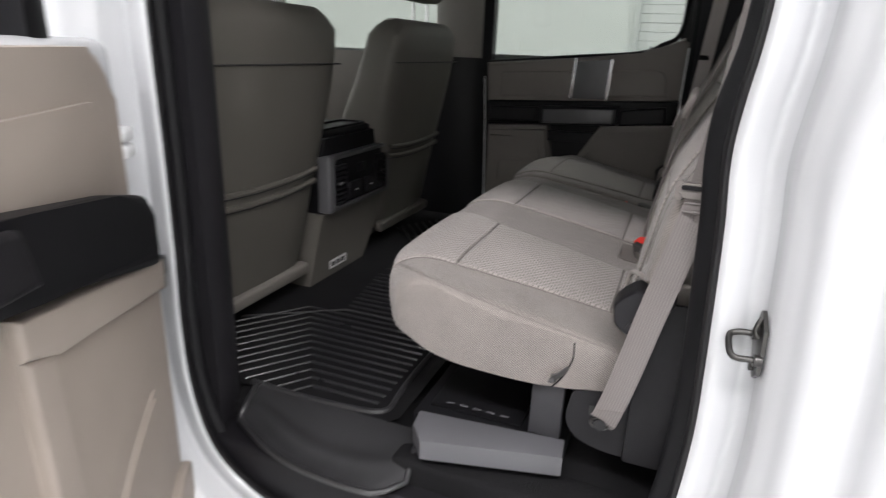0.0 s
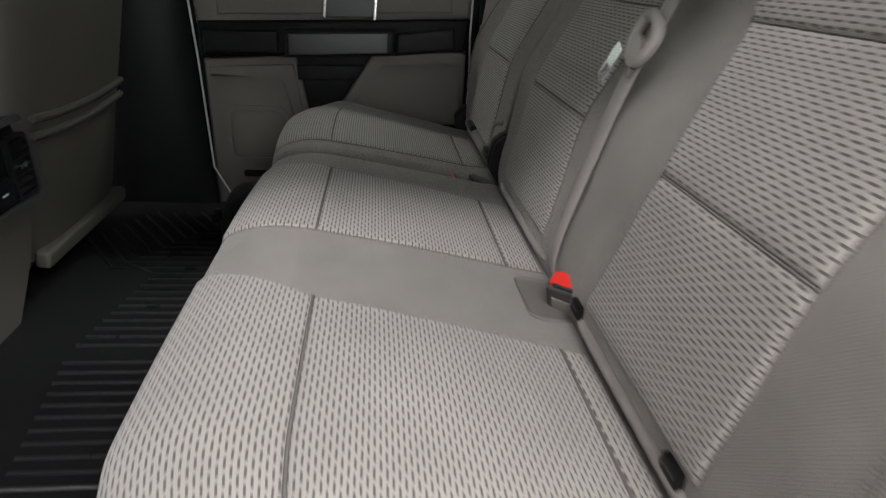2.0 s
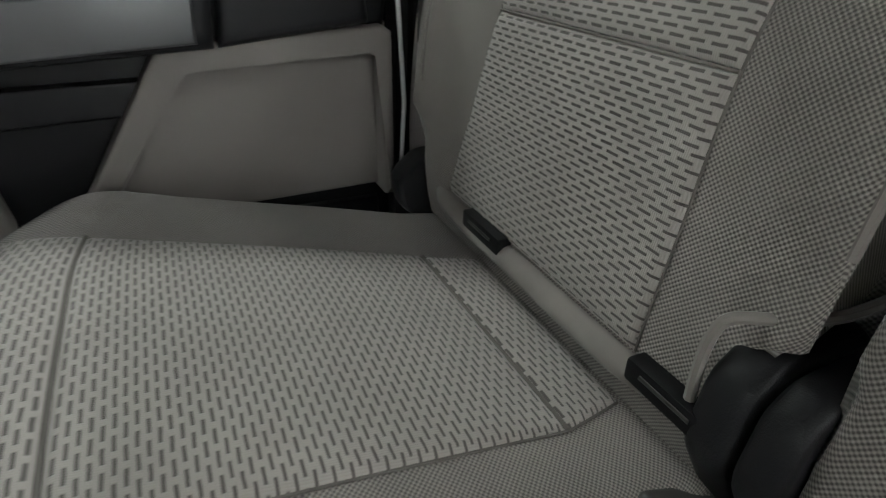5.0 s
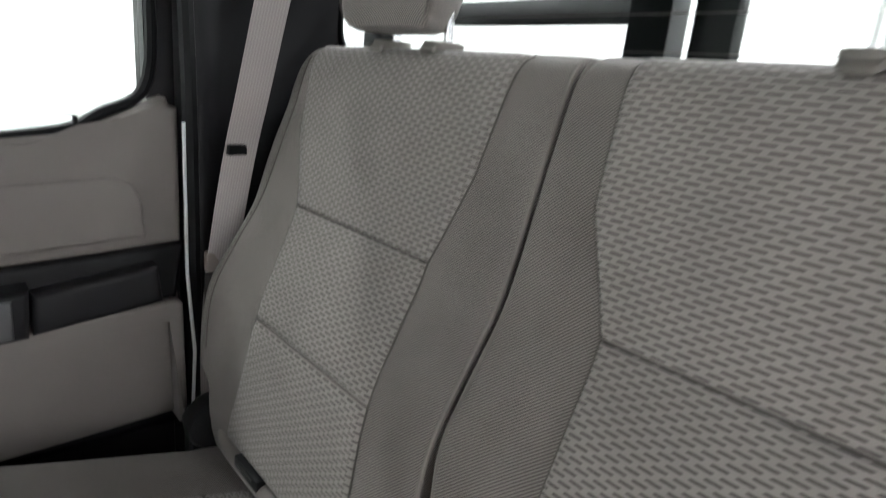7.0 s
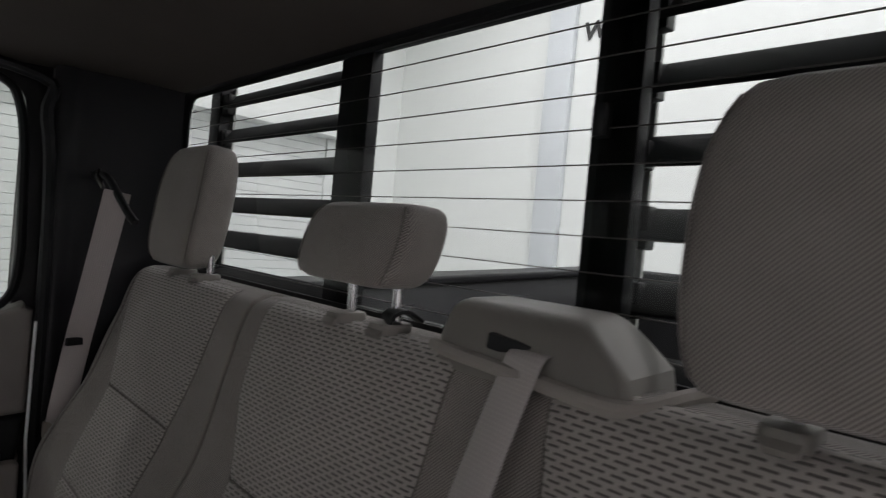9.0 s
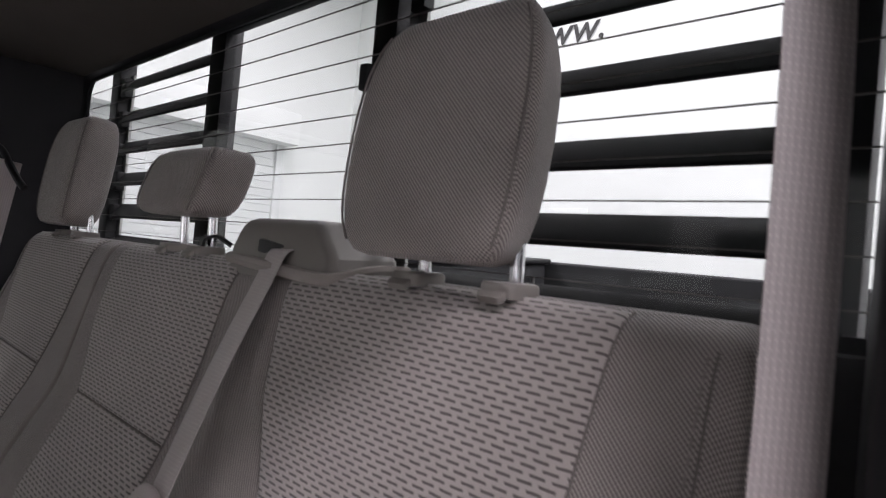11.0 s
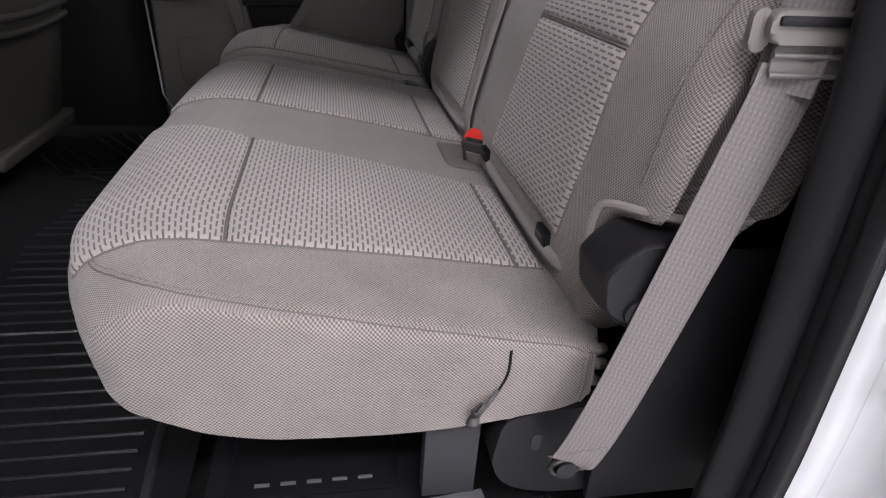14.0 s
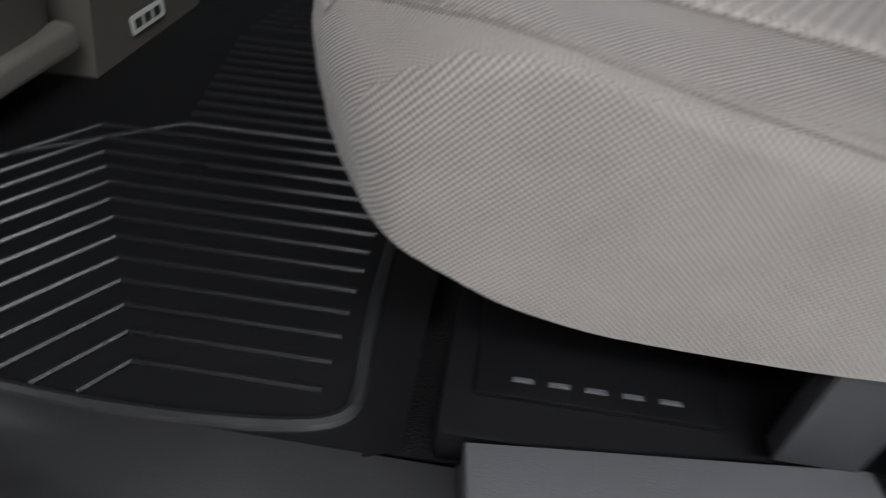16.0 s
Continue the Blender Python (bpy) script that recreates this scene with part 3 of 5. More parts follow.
def open_door():
    """The near rear door, swung out on its hinges: local x runs from the hinges, z up, y out of its lining."""
    t = thing("door_2", "open white truck door with beige lining and black armrest", "door", kind="structure")
    m = Matrix.Translation((-0.42, -0.31, 0)) @ Matrix.Rotation(radians(-60), 4, "Z")
    P = lambda nm, bm, mat, lb="": part(nm, moved(bm, m), mat, t, lb)
    P("outer_shell", box(-0.03, 0.98, -0.17, -0.035, -0.12, 0.80, 0.03, 4), WHITE, "white painted door shell")
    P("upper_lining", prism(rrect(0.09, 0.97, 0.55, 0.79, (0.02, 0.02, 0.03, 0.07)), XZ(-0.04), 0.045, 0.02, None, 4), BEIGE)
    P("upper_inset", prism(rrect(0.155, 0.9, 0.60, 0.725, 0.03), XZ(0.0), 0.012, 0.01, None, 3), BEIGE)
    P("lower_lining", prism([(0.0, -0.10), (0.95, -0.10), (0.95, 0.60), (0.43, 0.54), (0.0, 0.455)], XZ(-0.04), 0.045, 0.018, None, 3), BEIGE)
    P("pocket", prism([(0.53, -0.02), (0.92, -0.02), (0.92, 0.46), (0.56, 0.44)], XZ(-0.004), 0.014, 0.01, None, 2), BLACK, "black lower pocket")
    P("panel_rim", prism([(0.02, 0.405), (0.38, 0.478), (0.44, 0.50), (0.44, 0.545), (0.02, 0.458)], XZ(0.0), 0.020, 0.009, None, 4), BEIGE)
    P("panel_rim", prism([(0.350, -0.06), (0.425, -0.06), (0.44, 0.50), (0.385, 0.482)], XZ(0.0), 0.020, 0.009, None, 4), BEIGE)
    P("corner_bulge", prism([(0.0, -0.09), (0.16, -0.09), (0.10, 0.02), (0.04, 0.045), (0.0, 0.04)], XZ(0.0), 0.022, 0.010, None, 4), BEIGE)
    P("armrest", prism([(0.085, 0.470), (0.43, 0.560), (0.97, 0.665), (0.97, 0.735), (0.43, 0.648), (0.22, 0.614), (0.11, 0.588), (0.085, 0.56)], XZ(-0.02), 0.062, 0.026, None, 4), SATIN, "black padded armrest")
    P("armrest_step", prism([(0.45, 0.585), (0.97, 0.64), (0.97, 0.71), (0.47, 0.645)], XZ(0.035), 0.020, 0.009, None, 3), BLACK)
    for k in (0, 1):
        P("stitch_groove", tube(smooth_curve([(0.10, 0.0055, 0.240 + 0.016 * k), (0.12, 0.0058, 0.236 + 0.016 * k), (0.20, 0.0058, 0.205 + 0.016 * k), (0.27, 0.0055, 0.165 + 0.016 * k)], 5), 0.003, 6), BEIGE)
    P("window_frame", box(0.12, 0.18, -0.12, -0.05, 0.78, 1.36, 0.015), SATIN, "black window frame")
    P("window_frame", box(0.9, 0.96, -0.12, -0.05, 0.78, 1.36, 0.015), SATIN, "black window frame")
    P("window_frame", box(0.12, 0.96, -0.12, -0.05, 1.33, 1.39, 0.015), SATIN, "black window frame")
    P("window_pane", flat([(0.18, -0.088, 0.78), (0.9, -0.088, 0.78), (0.9, -0.088, 1.33), (0.18, -0.088, 1.33)]), PANE_DARK).visible_shadow = False
    P("check_strap", box(-0.055, -0.005, -0.03, 0.0, 0.405, 0.44, 0.004), STEEL, "black door check strap")
    for z in (0.66, 0.635):
        P("hinge_knuckle", box(-0.01, 0.035, -0.05, -0.01, z - 0.011, z + 0.011, 0.009, 3), WHITE_DULL)
    return t


open_door()

# ---------------------------------------------------------------- far side: doors and pillars
YD = 1.50  # lining plane of the far doors


def far_rear_door():
    t = thing("door_1", "closed rear door with beige lining coloured as shaded, black armrest and chrome strips", "door", kind="structure")
    P = lambda nm, bm, mat, lb="": part(nm, bm, mat, t, lb)
    D = lambda out, y0, d, bev=0.006, seg=3: prism(out, lambda a, b, c: (a, y0 - c, b), d, bev, None, seg)
    # steel shell with the window opening
    P("door_shell", ring_plate(rrect(-0.47, 0.36, -0.05, 1.42, 0.01), rrect(-0.425, 0.318, 0.75, 1.335, (0.02, 0.10, 0.06, 0.05)), XZ(YD + 0.035), 0.05), BLACK)
    g = P("window_pane", flat([(-0.44, YD + 0.06, 0.73), (0.35, YD + 0.06, 0.73), (0.35, YD + 0.06, 1.37), (-0.44, YD + 0.06, 1.37)]), PANE)
    # upper lining, rising to the rear under the glass
    up = [(-0.42, 0.595), (0.352, 0.645), (0.352, 0.86), (0.325, 0.868), (0.27, 0.842), (0.22, 0.818), (0.16, 0.804), (-0.1, 0.782), (-0.43, 0.748)]
    P("upper_lining", D(up, YD + 0.04, 0.05, 0.014, 4), DOORL_SHADED)
    P("upper_inset", D([(-0.36, 0.622), (0.297, 0.660), (0.291, 0.722), (0.280, 0.745), (0.258, 0.756), (-0.36, 0.722)], YD - 0.008, 0.008, 0.007, 4), DOORL_SHADED)
    P("belt_line_ledge", D([(-0.43, 0.738), (0.20, 0.80), (0.34, 0.862), (0.335, 0.875), (0.2, 0.812), (-0.43, 0.756)], YD + 0.04, 0.045, 0.006), DOORL_SHADED)
    P("metal_panel", D([(-0.062, 0.632), (0.073, 0.636), (0.08, 0.788), (-0.055, 0.776)], YD - 0.008, 0.010, 0.003), SILVER, "dark brushed panel")
    for x in (-0.066, 0.075):
        P("chrome_strip", D([(x - 0.006, 0.628), (x + 0.006, 0.629), (x + 0.013, 0.790), (x + 0.001, 0.788)], YD - 0.006, 0.016, 0.003), CHROME, "chrome strip")
    # armrest band
    P("armrest", D([(-0.415, 0.51), (0.338, 0.552), (0.352, 0.645), (-0.415, 0.604)], YD + 0.03, 0.05, 0.012, 3), SATIN, "black armrest band")
    P("armrest_pad", D([(0.135, 0.538), (0.310, 0.560), (0.303, 0.622), (0.138, 0.600)], YD - 0.015, 0.035, 0.012, 4), BLACK, "black armrest pad")
    P("armrest_pad", D([(-0.40, 0.522), (-0.195, 0.532), (-0.195, 0.59), (-0.40, 0.582)], YD - 0.015, 0.02, 0.01, 4), BLACK, "black armrest pad")
    P("pull_handle", D([(-0.175, 0.522), (0.13, 0.54), (0.135, 0.612), (-0.175, 0.598)], YD - 0.015, 0.05, 0.016, 4), BLACK, "black pull handle")
    P("handle_plate", D([(-0.163, 0.530), (0.112, 0.547), (0.113, 0.602), (-0.163, 0.587)], YD - 0.062, 0.006, 0.004, 3), SILVER, "grey metallic handle plate")
    # lower linings round a black recess
    P("recess", D([(-0.16, 0.32), (0.0, 0.32), (0.11, 0.53), (-0.16, 0.52)], YD + 0.03, 0.01, 0.002), BLACK, "black recess under the handle")
    P("recess_shelf", D([(-0.15, 0.452), (0.06, 0.46), (0.06, 0.50), (-0.15, 0.495)], YD + 0.015, 0.02, 0.004), BLACK)
    front = [(-0.41, 0.06), (-0.12, 0.06), (-0.118, 0.34), (-0.15, 0.52), (-0.412, 0.50)]
    P("front_lining", D(front, YD + 0.03, 0.035, 0.012, 4), DOORL_SHADED)
    P("front_border", D([(-0.40, 0.482), (-0.158, 0.498), (-0.132, 0.34), (-0.165, 0.34), (-0.185, 0.468), (-0.395, 0.455)], YD - 0.003, 0.018, 0.007, 4), DOORL_SHADED)
    P("speaker_frame", ring_plate(rrect(-0.365, -0.185, 0.20, 0.372, 0.03), rrect(-0.352, -0.198, 0.213, 0.359, 0.024), lambda a, b, c: (a, YD - 0.004 - c, b), 0.006), DOORL_SHADED)
    P("speaker_grille", D(rrect(-0.35, -0.20, 0.215, 0.357, 0.022), YD - 0.003, 0.004, 0.002), DOORL_SHADED)
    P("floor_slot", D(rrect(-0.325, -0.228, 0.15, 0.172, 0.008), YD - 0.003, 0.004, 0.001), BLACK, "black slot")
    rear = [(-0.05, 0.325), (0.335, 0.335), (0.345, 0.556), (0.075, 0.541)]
    P("rear_lining", D(rear, YD + 0.02, 0.026, 0.006, 3), DOORL_SHADED)
    P("pocket_rim", D([(-0.055, 0.335), (0.071, 0.541), (0.330, 0.556), (0.342, 0.548), (0.345, 0.33), (0.331, 0.33), (0.327, 0.522), (0.318, 0.532), (0.092, 0.520), (-0.022, 0.335)], YD + 0.01, 0.050, 0.008, 4), DOORL_SHADED)
    P("lower_pad", D([(-0.12, 0.05), (0.34, 0.05), (0.34, 0.30), (-0.12, 0.30)], YD + 0.04, 0.02, 0.006), BLACK)
    # weatherstrips
    edge = [(-0.425, 0.70), (-0.412, 0.50), (-0.40, 0.18), (-0.35, 0.08)]
    P("edge_trim", tube([(a - 0.012, YD - 0.012, b) for a, b in edge], 0.003, 8), WHITE_DULL, "pale door edge")
    P("edge_trim", tube([(0.352, YD - 0.03, 0.84), (0.35, YD - 0.035, 0.60), (0.357, YD - 0.042, 0.46), (0.352, YD - 0.04, 0.35)], 0.0030, 8), WHITE_DULL, "pale door edge")
    P("glass_seal", tube(smooth_curve([(-0.43, YD + 0.02, 0.756), (-0.1, YD + 0.02, 0.789), (0.17, YD + 0.02, 0.814), (0.25, YD + 0.02, 0.845), (0.318, YD + 0.022, 0.90), (0.322, YD + 0.025, 1.1), (0.308, YD + 0.025, 1.27), (0.26, YD + 0.025, 1.33), (0.1, YD + 0.025, 1.345), (-0.43, YD + 0.025, 1.34)], 6), 0.009, 8), RUBBER, "black glass seal")
    pin = P("lock_pin", tube([(0.215, YD + 0.005, 0.80), (0.215, YD + 0.005, 0.842)], lambda s: 0.0045 - 0.0012 * s, 8), SATIN, "black lock pin")
    P("lock_pin_collar", tube([(0.215, YD + 0.005, 0.806), (0.215, YD + 0.005, 0.813)], 0.010, 12), SATIN)
    return t


far_rear_door()


def far_front_door():
    t = thing("door_3", "closed front passenger door, dark taupe lining under its window", "door", kind="structure")
    part("door_shell", ring_plate(rrect(-1.6, -0.60, -0.05, 1.42, 0.01), rrect(-1.5, -0.66, 0.78, 1.33, 0.05), XZ(YD + 0.02), 0.06), GREYP, t)
    g = part("window_pane", flat([(-1.52, YD + 0.05, 0.76), (-0.63, YD + 0.05, 0.76), (-0.63, YD + 0.05, 1.35), (-1.52, YD + 0.05, 1.35)]), PANE, t)


far_front_door()
structure("body_side_far", box(-1.6, 0.72, 1.575, 1.59, -0.5, 0.79, 0), WHITE, "white painted steel body side, far from the open door", "body panel")


def pillar_far():
    def f(u, v):
        # u across the pillar, v up
        x = -0.80 + 0.375 * u
        bulge = 0.07 * math.sin(math.pi * min(1, max(0, u))) ** 0.6
        return (x - 0.02 * (v - 0.4), 1.50 - bulge, v)
    bm = sheet(f, steps(0, 1, 14), steps(0.05, 0.77, 10))
    structure("pillar_trim_far_middle", bm, SATIN, "glossy black lower middle pillar trim", "trim")
    g = lambda u, v: (-0.67 + 0.21 * u, 1.50 - 0.06 * math.sin(math.pi * u) ** 0.6, v)
    structure("pillar_trim_far_upper", sheet(g, steps(0, 1, 12), steps(0.772, 1.36, 6)), GREYP, "taupe upper middle pillar trim", "trim")


pillar_far()


def rear_pillar_far():
    def f(u, v):
        # from the door's edge back to the window
        x = 0.355 + 0.245 * u
        y = 1.485 - 0.04 * u ** 2 - 0.012 * math.sin(math.pi * min(1, u * 5)) * (u < 0.2)
        return (x, y, v)
    structure("pillar_trim_far", sheet(f, steps(0, 1, 24), steps(0.08, 1.37, 12)), BLACK, "black plastic rear pillar trim with belt guide", "trim")
    structure("door_seal_far", tube(smooth_curve([(0.362, 1.478, 0.2), (0.365, 1.478, 0.6), (0.362, 1.478, 1.0), (0.345, 1.478, 1.25), (0.28, 1.478, 1.345), (-0.4, 1.478, 1.35)], 6), 0.012, 8), RUBBER, "black rubber weatherstrip of the far rear door", "weatherstrip")


rear_pillar_far()
structure("pillar_far_rear", box(0.362, 0.62, 1.487, 1.58, -0.05, 1.42, 0.004), BLACK, "black rear pillar of the cab", "pillar")
structure("pillar_far_middle", box(-0.60, -0.472, 1.515, 1.58, -0.05, 1.42, 0.004), BLACK, "black middle pillar of the cab", "pillar")

# ---------------------------------------------------------------- rear bench seat
TOP = smooth_curve([(-0.131, 0.338), (-0.134, 0.36), (-0.131, 0.385), (-0.110, 0.409), (-0.065, 0.4235), (-0.02, 0.4235), (0.0, 0.4205), (0.1, 0.405), (0.2, 0.388), (0.29, 0.371), (0.35, 0.361), (0.372, 0.350)], 6)
UNDER = smooth_curve([(0.372, 0.350), (0.377, 0.315), (0.362, 0.290), (0.26, 0.270), (0.17, 0.262), (0.06, 0.267), (-0.03, 0.281), (-0.080, 0.297), (-0.116, 0.311), (-0.129, 0.323), (-0.131, 0.338)], 5)
BACK = smooth_curve([(0.341, 0.362), (0.335, 0.395), (0.337, 0.43), (0.350, 0.50), (0.368, 0.60), (0.405, 0.675), (0.443, 0.747), (0.474, 0.86), (0.496, 0.935), (0.512, 0.962), (0.535, 0.972)], 6)
BEHIND = smooth_curve([(0.535, 0.972), (0.575, 0.970), (0.592, 0.955), (0.585, 0.90), (0.50, 0.62), (0.44, 0.42), (0.40, 0.366), (0.365, 0.350), (0.341, 0.362)], 5)


def arc_table(curve):
    s, out = 0.0, []
    for i, p in enumerate(curve):
        if i:
            s += (p - curve[i - 1]).length
        out.append(s)
    return out


TOP_S, BACK_S = arc_table(TOP), arc_table(BACK)


def on_curve(curve, table, s):
    """Point and outward normal of a profile at the run s."""
    x = float(np.interp(s, table, [p[0] for p in curve]))
    z = float(np.interp(s, table, [p[1] for p in curve]))
    e = 0.004
    dx = float(np.interp(s + e, table, [p[0] for p in curve]) - np.interp(s - e, table, [p[0] for p in curve]))
    dz = float(np.interp(s + e, table, [p[1] for p in curve]) - np.interp(s - e, table, [p[1] for p in curve]))
    n = math.hypot(dx, dz) or 1
    return x, z, -dz / n, dx / n


def run_at_x(x):
    return min(zip(TOP_S, TOP), key=lambda q: abs(q[1][0] - x) + (10 if q[1][1] < 0.40 and x < 0.05 and q[0] < 0.05 else 0))[0]


def run_at_z(z):
    return min(zip(BACK_S, BACK), key=lambda q: abs(q[1][1] - z))[0]


def bow(y, y0, y1):
    w = (2 * y - y0 - y1) / (y1 - y0)
    return 0.016 * (1 - abs(w) ** 2.5)


def cushion_shift(x, y, y0, y1):
    d = y - y0 if y0 < 0 else y1 - y
    corner = 0.066 * max(0.0, 1 - d / 0.19) ** 1.6
    near = 0.42 * max(0.0, 1 - (y - y0) / 0.07) * max(0.0, x - 0.31) if y0 < 0 else 0.0
    return -near + (corner - bow(y, y0, y1)) * max(0.0, min(1.0, (0.06 - x) / 0.17))


def stations(y0, y1, r0, r1, n):
    edge = lambda r: [r * (1 - math.cos(radians(a))) for a in (0, 12, 24, 37, 50, 63, 76, 90)]
    return [y0 + e for e in edge(r0)] + steps(y0 + r0, y1 - r1, n)[1:-1] + [y1 - e for e in reversed(edge(r1))]


def padded_body(profile, centre, y0, y1, r0, r1, shift=None, n=26, tuck=None, square=False, bulge=None):
    """A stuffed block: the closed profile carried across, drawn in round both ends."""
    bm = bmesh.new()
    lay = bm.loops.layers.uv.verify()
    ys = stations(y0, y1, r0, r1, n)
    run = [0.0]
    for a, b in zip(profile, profile[1:]):
        run.append(run[-1] + math.hypot(b[0] - a[0], b[1] - a[1]))
    rows = []
    for y in ys:
        d, r = min((y - y0, r0), (y1 - y, r1))
        ins = r * (1 - math.sqrt(max(0.0, 1 - (1 - min(1, d / r)) ** 2)))
        row = []
        for x, z in profile:
            low = 1 - 0.9 * max(0.0, min(1.0, (0.36 - z) / 0.05)) if square else 1.0
            vx, vz = centre[0] - x, centre[1] - z
            ln = math.hypot(vx, vz) or 1
            k = min(ins * low, ln * 0.8) / ln
            px, pz = x + vx * k, z + vz * k
            if shift:
                px += shift(px, y, y0, y1)
            if bulge:
                px -= bulge(px, y, pz, y0, y1)
            row.append(bm.verts.new((px, y + (tuck(px, y, pz, y0, y1) if tuck else 0.0), pz)))
        rows.append(row)
    m = len(profile)
    mid = len(rows) // 2
    wide = [[0.0] * m for _ in rows]
    for j in range(m):
        for i in range(1, len(rows)):
            wide[i][j] = wide[i - 1][j] + (rows[i][j].co - rows[i - 1][j].co).length
        base = wide[mid][j] - ys[mid]
        for i in range(len(rows)):
            wide[i][j] -= base
    for i in range(len(rows) - 1):
        for j in range(m):
            k = (j + 1) % m
            f = bm.faces.new((rows[i][j], rows[i][k], rows[i + 1][k], rows[i + 1][j]))
            ks = run[k] if k else run[-1] + 0.01
            for lp, uvw in zip(f.loops, ((wide[i][j], run[j]), (wide[i][k], ks), (wide[i + 1][k], ks), (wide[i + 1][j], run[j]))):
                lp[lay].uv = uvw
            f.normal_update()
            if abs(f.normal.y) > 0.62:  # the sides carry their own cut of cloth
                for lp in f.loops:
                    lp[lay].uv = (lp.vert.co.x, lp.vert.co.z)
    for row in (rows[0], rows[-1]):
        f = bm.faces.new(row)
        for lp in f.loops:
            lp[lay].uv = (lp.vert.co.x, lp.vert.co.z)
    return bm


def patch(curve, table, s0, s1, left, right, y0, y1, shift=None, rise=0.0042, nu=20, nv=22, puff=0.003):
    """A stitched-in panel that lies on a profile between two runs; its side edges may be curved (functions of the run)."""
    inner = lambda a, b, n, e: [a, a + e * 0.25, a + e] + steps(a + e, b - e, n)[1:-1] + [b - e, b - e * 0.25, b]
    us = [s0 - 0.001] + inner(s0, s1, nu, 0.006) + [s1 + 0.001]
    vs = [-0.004] + inner(0, 1, nv, 0.022) + [1.004]

    def f(s, v):
        sc = min(max(s, s0), s1)
        vc = min(max(v, 0), 1)
        a, b = left(sc), right(sc)
        y = a + (b - a) * vc
        x, z, nx, nz = on_curve(curve, table, sc)
        du = min(sc - s0, s1 - sc)
        dv = min(vc, 1 - vc) * (b - a)
        e = min(1, du / 0.006) ** 0.5 * min(1, dv / 0.006) ** 0.5
        off = 0.0006 + rise * e + puff * math.sin(math.pi * (sc - s0) / (s1 - s0)) * math.sin(math.pi * vc)
        if v < 0 or v > 1 or s < s0 or s > s1:
            off = -0.008
        if shift:
            x += shift(x, y, y0, y1)
        return (x + nx * off, y, z + nz * off)

    def uv(s, v):
        sc = min(max(s, s0), s1)
        return (left(sc) + (right(sc) - left(sc)) * v, s)

    return sheet(f, us, vs, None, uv)


S_FRONT, S_END = TOP_S[14], run_at_x(0.334)


def tuck_under(x, y, z, y0, y1):
    """Draws the outer side of a cushion in towards its lower edge."""
    near = y0 < 0
    d = y - y0 if near else y1 - y
    k = max(0.0, 1 - d / 0.11) * max(0.0, 0.375 - z) * 0.10
    if near:
        return k
    return -k - 0.050 * max(0.0, 1 - d / 0.11) * max(0.0, min(1.0, (x - 0.05) / 0.25))


def notch(x, y, z, y0, y1):
    """Draws the lower corners of a backrest in, to make room for the hinge covers."""
    f = max(0.0, min(1.0, ((0.494 if y0 < 0 else 0.481) - z) / 0.018))
    f = f * f * (3 - 2 * f)
    d0, d1 = y - y0, y1 - y
    low = 0.014 * max(0.0, min(1.0, (0.62 - z) / 0.08)) * max(0.0, 1 - d1 / 0.12) if y0 < 0 else 0.0
    return -low + 0.052 * f * (max(0.0, 1 - d0 / 0.12) * (1.0 if y0 < 0 else 0.55) - max(0.0, 1 - d1 / 0.12) * (0.15 if y0 < 0 else 0.9))


def bolster(x, y, z, y0, y1):
    """The outer bolster of a backrest stands forward between hip and shoulder."""
    d = y - y0 if y0 < 0 else y1 - y
    front = max(0.0, min(1.0, (0.42 + 0.30 * (z - 0.5) - x) / 0.05))
    return 0.026 * max(0.0, 1 - d / 0.12) ** 1.3 * math.sin(math.pi * max(0.0, min(1.0, (z - 0.40) / 0.48))) * front


def cushion(parent, y0, y1, places):
    """places: the insert's side edges at its front seam and rear seam, the x of both seams, and how far the front widens."""
    c = part("cushion", padded_body(TOP + UNDER[1:-1], (0.13, 0.33), y0, y1, 0.022, 0.022, cushion_shift, 26, tuck_under, True), CLOTH, parent, "padded taupe cloth cushion")
    for a0, a1, b0, b1, xs, xr, flare, hook in places:
        sa, sb = run_at_x(xs), run_at_x(xr)
        lf = lambda s, a=a0, b=b0, p=sa, q=sb, k=hook: a + (b - a) * (s - p) / (q - p) + k * max(0.0, s - q) / 0.075
        rt = lambda s, a=a1, b=b1, p=sa, q=sb, k=flare: a + (b - a) * (s - p) / (q - p) + k * max(0.0, p - s) / 0.1
        for nm, p, q, nu in (("front_insert", S_FRONT, sa - 0.0007, 12), ("main_insert", sa + 0.0007, sb - 0.0007, 24), ("rear_insert", sb + 0.0007, S_END, 6)):
            part(nm, patch(TOP, TOP_S, p, q, lf, rt, y0, y1, cushion_shift, nu=nu), DASH, c, "pale cloth with dark woven dashes")

        def thread(s, y, lift=0.0012):
            x, z, nx, nz = on_curve(TOP, TOP_S, s)
            return (x + cushion_shift(x, y, y0, y1) + nx * lift, y, z + nz * lift)
        run = steps(S_FRONT, S_END, 26)
        # dark thread along both insert edges paints in their thin shadow line
        part("insert_shade_seam", tube([thread(s, lf(s), 0.0006) for s in run], 0.0012, 6), SEAM, c)
        part("insert_shade_seam", tube([thread(s, rt(s), 0.0006) for s in run], 0.0012, 6), SEAM, c)
        for s, lift in ((sa, 0.0026), (sb, 0.0022)):
            part("cross_seam", tube([thread(s, lf(s) + (rt(s) - lf(s)) * v, lift) for v in steps(0, 1, 16)], 0.0018, 6), SEAM, c)
    return c


SEAM_HI, SEAM_LO, S_HEM = run_at_z(0.747), run_at_z(0.600), run_at_z(0.414)


